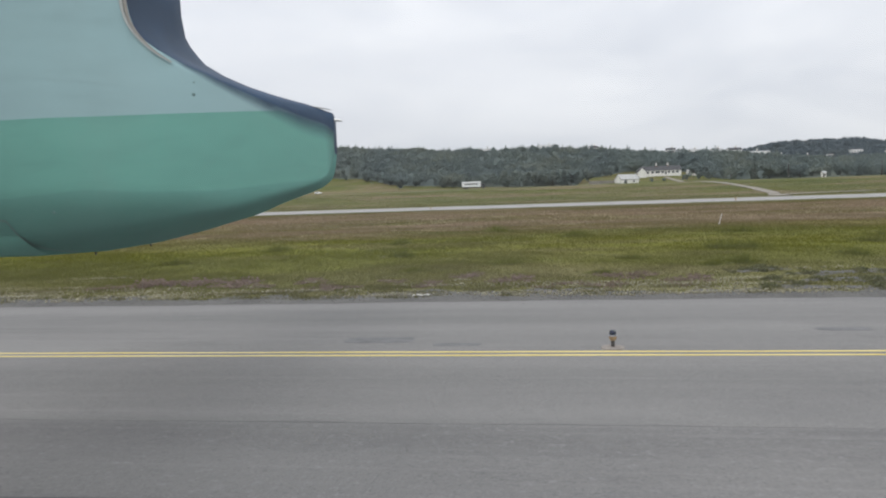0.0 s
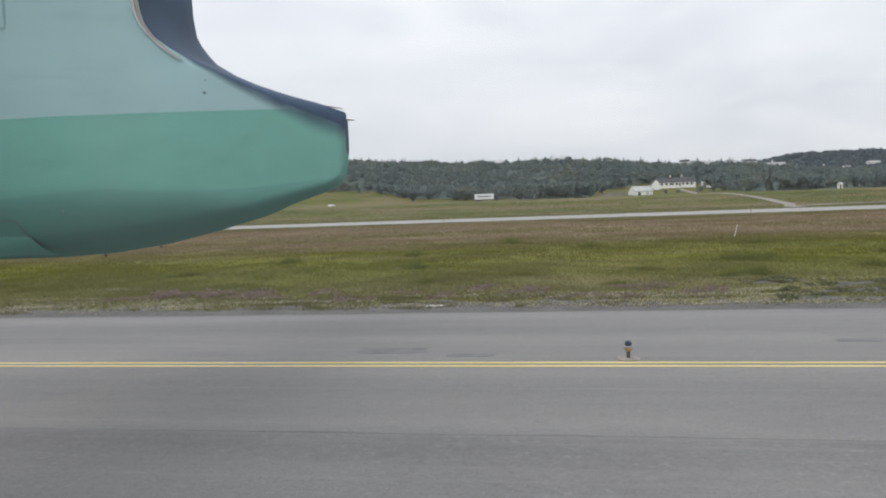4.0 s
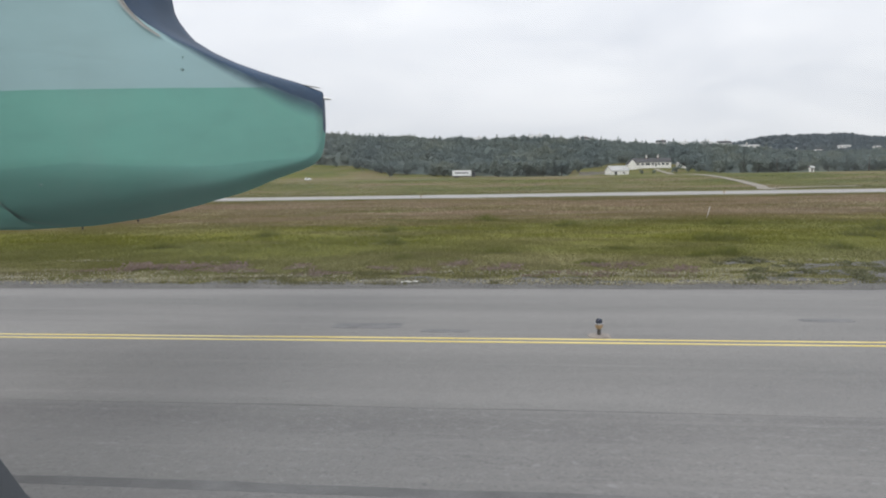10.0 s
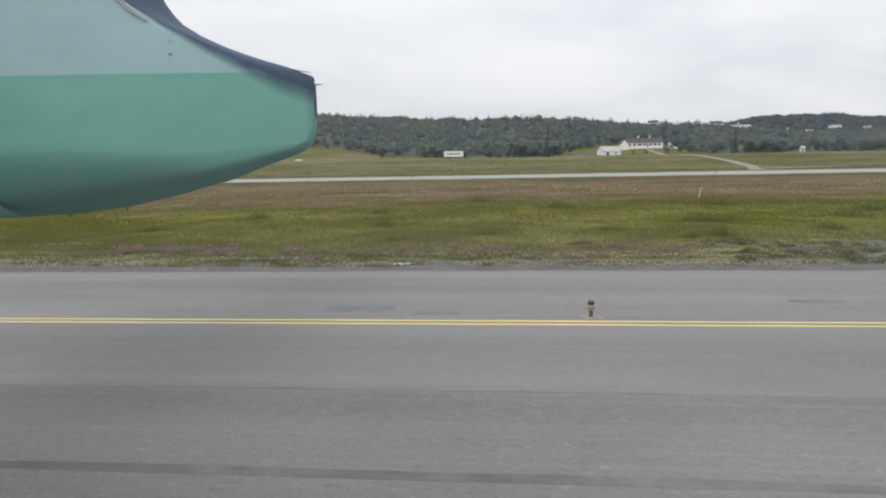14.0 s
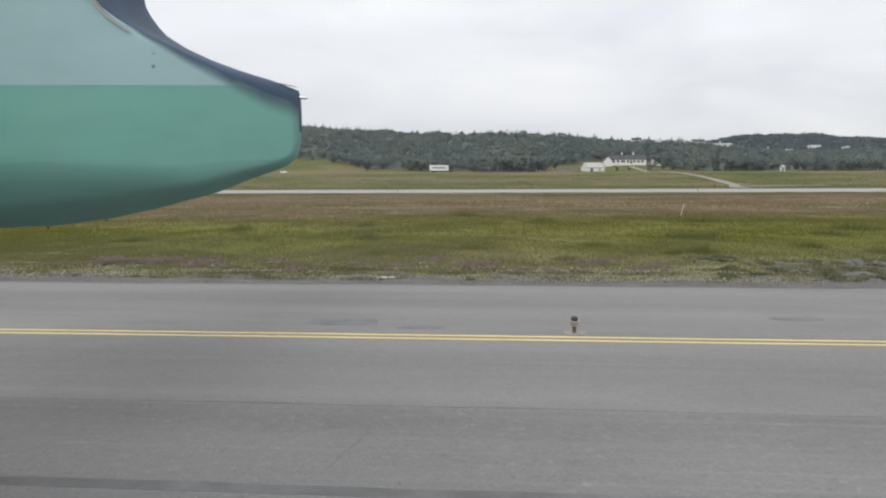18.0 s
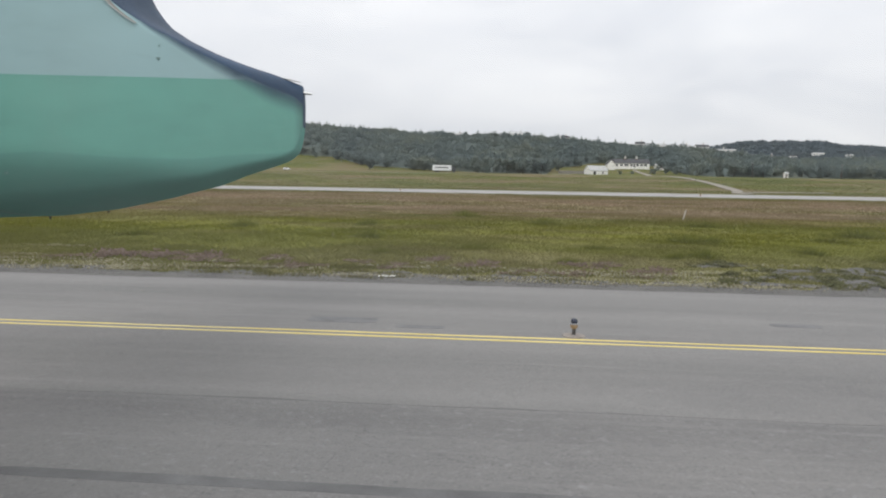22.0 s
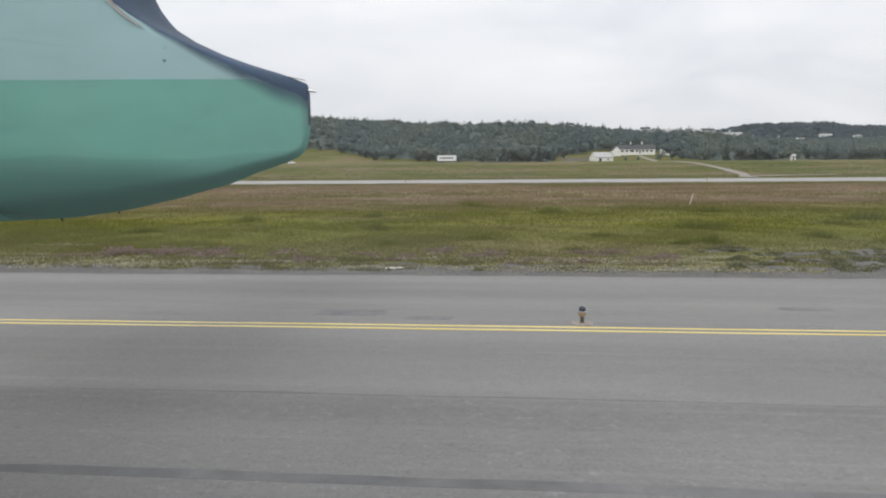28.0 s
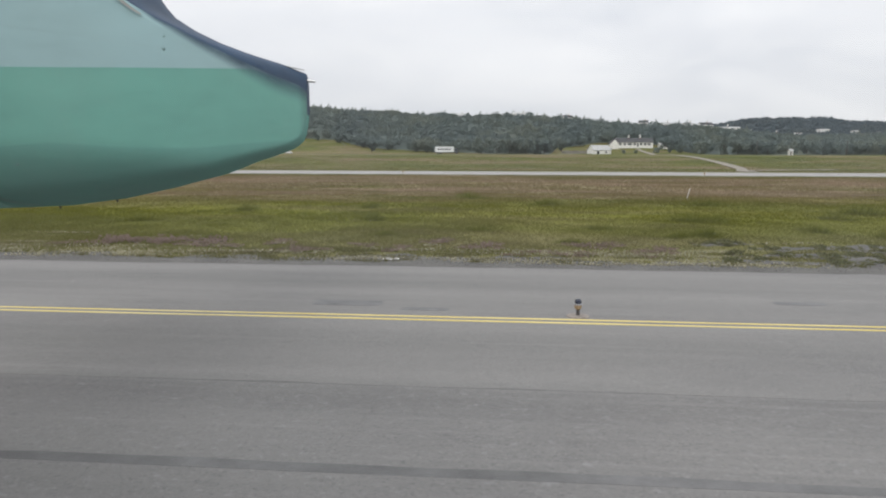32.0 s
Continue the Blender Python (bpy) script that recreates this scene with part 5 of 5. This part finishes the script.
house("garden_shed", "low white shed beside the farmhouse", (112.6, 483, hz(112.6, 480) + 0.8), 7.0, 5.0, 2.5, 1.0, HOUSE_WHITE, ROOF_GREY, [(0, 1.0, 1.2, 1.0)], (2.2, 1.0, 2.0), (), 0, "shed")


def yard_stand_in(x0, x1, y, label):
    """An added low wall in place of the barn's yard: uneven courses and a row of coping stones."""
    r = random.Random(77)
    ob = thing("yard_stand_in", label, "wall", (x0, y, hz((x0 + x1) / 2, y)))
    body, x = [], 0.0
    while x < x1 - x0:
        w = r.uniform(0.9, 1.6)
        drop = hz(x0 + x, y) - hz((x0 + x1) / 2, y)
        body.append(box(x, x + w - 0.03, -0.35, 0.35, drop - 0.8, drop + r.uniform(1.25, 1.5), 0.05))
        x += w
    part("stone_courses", join(*body), FIELD_STONE, ob)
    caps, x = [], 0.0
    while x < x1 - x0:
        w = r.uniform(0.6, 1.0)
        drop = hz(x0 + x, y) - hz((x0 + x1) / 2, y)
        caps.append(box(x, x + w - 0.05, -0.42, 0.42, drop + 1.4, drop + r.uniform(1.65, 1.85), 0.05))
        x += w
    part("coping", join(*caps), FIELD_STONE, ob)
    return ob


yard_stand_in(38.5, 55.5, 438, "low grey-brown wall standing in for the yard beside the barn")
for x, y, l, d, wh, rh, t, roof in RIDGE_HOUSES:
    wins = [(-l / 2 + 2 + k * (l - 4) / 3, z, 1.6, 1.5) for k in range(4) for z in (wh - 5.6, wh - 2.5)]
    house("ridge_house", "pale house among the trees on the ridge", (x, y, hz(x, y) - (4.6 if x < 50 else 3.2)), l, d, wh, rh, HOUSE_WHITE, roof, wins, (0, 1.0, 2.1), (1.5,), t)
for x, y, l, t, roof in ((650, 1440, 30, 5, ROOF_GREY), (860, 1450, 46, -4, ROOF_GREY), (822, 1440, 22, 10, ROOF_DARK), (585, 1400, 16, -9, ROOF_DARK), (705, 1425, 14, 12, ROOF_GREY), (748, 1430, 16, -6, ROOF_DARK)):
    wins = [(0.75 * (-l / 2 + 2 + k * (l - 4) / 4), z, 2.0, 1.6) for k in range(5) for z in (11.0, 14.5)]
    house("hillside_building", "white building on the far wooded hill", (x, y, hz(x, y) - 8.0), l * 0.7, 14, 17.5, 1.6, HOUSE_WHITE, roof, wins, (0, 1.2, 2.2), (), t, "building")
house("field_shed", "little white shed at the foot of the wood", (163, 398, hz(163, 398)), 2.0, 2.0, 2.3, 0.8, HOUSE_WHITE, ROOF_GREY, [(0.5, 1.0, 0.5, 0.6)], (-0.4, 0.7, 1.8), (), 12, "shed")


def wheel(ob, x, y, r, w=0.22):
    bm = lathe([(r * 0.55, -w / 2), (r * 0.94, -w / 2), (r, -w / 4), (r, w / 4), (r * 0.94, w / 2), (r * 0.55, w / 2)], 18)
    bmesh.ops.transform(bm, matrix=pose(x, y, r, 90, 0, 0), verts=bm.verts)
    hub = part("wheel", bm, RUBBER, ob)
    bm = lathe([(r * 0.1, -w / 2 + 0.02), (r * 0.56, -w / 2 + 0.03), (r * 0.56, w / 2 - 0.03), (r * 0.1, w / 2 - 0.02)], 14)
    bmesh.ops.transform(bm, matrix=pose(x, y, r, 90, 0, 0), verts=bm.verts)
    part("rim", bm, METAL, hub)


truck = thing("box_truck", "white box truck with dark lettering on the lane by the wood", "truck", (-33, 398.5, hz(-33, 398.5) + 0.2))
part("cargo_box", box(-6.0, 5.2, -1.3, 1.3, 1.0, 4.2, 0.05), CAR_WHITE, truck)
part("chassis", box(-5.9, 7.3, -0.5, 0.5, 0.55, 0.98), DARK_PLASTIC, truck)
bm = bmesh.new()
pro = [(5.4, 0.6), (7.6, 0.6), (7.65, 1.8), (7.25, 3.1), (5.4, 3.2)]
a, b = ([bm.verts.new((x, y, z)) for x, z in pro] for y in (-1.15, 1.15))
for i in range(5):
    bm.faces.new((a[i], a[(i + 1) % 5], b[(i + 1) % 5], b[i]))
bm.faces.new(a)
bm.faces.new(b[::-1])
cab = part("cab", bm, DARK_PLASTIC, truck, "dark truck cab")
part("side_window", box(5.9, 7.1, -1.17, -1.12, 1.85, 2.7), PANE, cab)
for x in (-4.2, -2.9, 6.6):
    for y in (-1.05, 1.05):
        wheel(truck, x, y, 0.48)
for i, (x, w) in enumerate(((-4.0, 0.9), (-2.7, 1.0), (-1.3, 1.2), (0.2, 1.0), (1.5, 1.1), (2.9, 0.9))):
    part("lettering_bar", box(x - w / 2, x + w / 2, -1.312, -1.30, 2.3, 3.1), DARK_PLASTIC, truck)

car = thing("estate_car", "small white estate car on the lane by the wood", "car", (-133, 415.5, hz(-133, 415.5) + 0.2))
bm = bmesh.new()
pro = [(-2.1, 0.35), (2.1, 0.35), (2.15, 0.75), (1.25, 0.92), (0.55, 1.42), (-1.5, 1.46), (-2.1, 0.95)]
a, b = ([bm.verts.new((x, y * (1.0 if z < 1 else 0.82), z)) for x, z in pro] for y in (-0.85, 0.85))
for i in range(len(pro)):
    k = (i + 1) % len(pro)
    bm.faces.new((a[i], a[k], b[k], b[i]))
bm.faces.new(a)
bm.faces.new(b[::-1])
part("body", bm, CAR_WHITE, car)
part("side_window", box(-1.4, 0.6, -0.80, -0.74, 0.98, 1.32), PANE, car)
for x in (-1.35, 1.35):
    for y in (-0.74, 0.74):
        wheel(car, x, y, 0.31, 0.2)

marker = thing("runway_light", "small yellow runway light on a frangible post", "light", (-20, 136.8, 0.0), group="runway lights")
part("post", rod((0, 0, -0.05), (0, 0, 0.4), 0.05, 0.04), LAMP_YELLOW, marker)
part("lamp_head", lathe([(0.05, 0.4), (0.14, 0.45), (0.15, 0.62), (0.09, 0.72), (0.01, 0.75)], 14), LAMP_YELLOW, marker)
for k in (-2, -1, 1, 2):
    copy_thing(marker, pose(-20 + 60 * k, 136.8, 0.0))

pole = thing("utility_pole", "slim wooden utility pole with a crossarm at the wood's edge", "pole", (142, 391, hz(142, 391)), group="utility poles")
part("post", rod((0, 0, -0.4), (0, 0, 8.0), 0.14, 0.09), BARK, pole)
part("crossarm", box(-0.9, 0.9, -0.06, 0.06, 7.3, 7.42), BARK, pole)
for dx in (-0.75, 0, 0.75):
    part("insulator", lathe([(0.03, 7.42), (0.06, 7.47), (0.05, 7.56), (0.02, 7.6)], 10, (dx, 0, 0)), HOUSE_WHITE, pole)
for x, y in ((188, 387), (235, 385), (281, 387)):
    copy_thing(pole, pose(x, y, hz(x, y)))

stake = thing("marker_stake", "thin leaning white marker stake in the meadow", "stake", (14.8, 55.0, hz(14.8, 55.0)))
part("stake_rod", rod((0, 0, -0.1), (0.26, 0.05, 0.85), 0.022, 0.018), HOUSE_WHITE, stake)
part("stake_cap", rod((0.26, 0.05, 0.85), (0.285, 0.055, 0.93), 0.024, 0.02), LAMP_YELLOW, stake, "faded cap")

litter = thing("plastic_scrap", "crumpled white plastic scrap on the gravel shoulder", "litter", (-3.3, 19.9, 0.0))
bm = bmesh.new()
fold = [[bm.verts.new((0.09 * i - 0.27 + 0.02 * math.sin(5 * i + j), 0.06 * j, 0.004 + 0.035 * abs(math.sin(2.1 * i + 1.3 * j)))) for j in range(4)] for i in range(7)]
for i in range(6):
    for j in range(3):
        bm.faces.new((fold[i][j], fold[i + 1][j], fold[i + 1][j + 1], fold[i][j + 1]))
bmesh.ops.solidify(bm, geom=bm.faces[:], thickness=0.002)
part("sheet", bm, HOUSE_WHITE, litter)
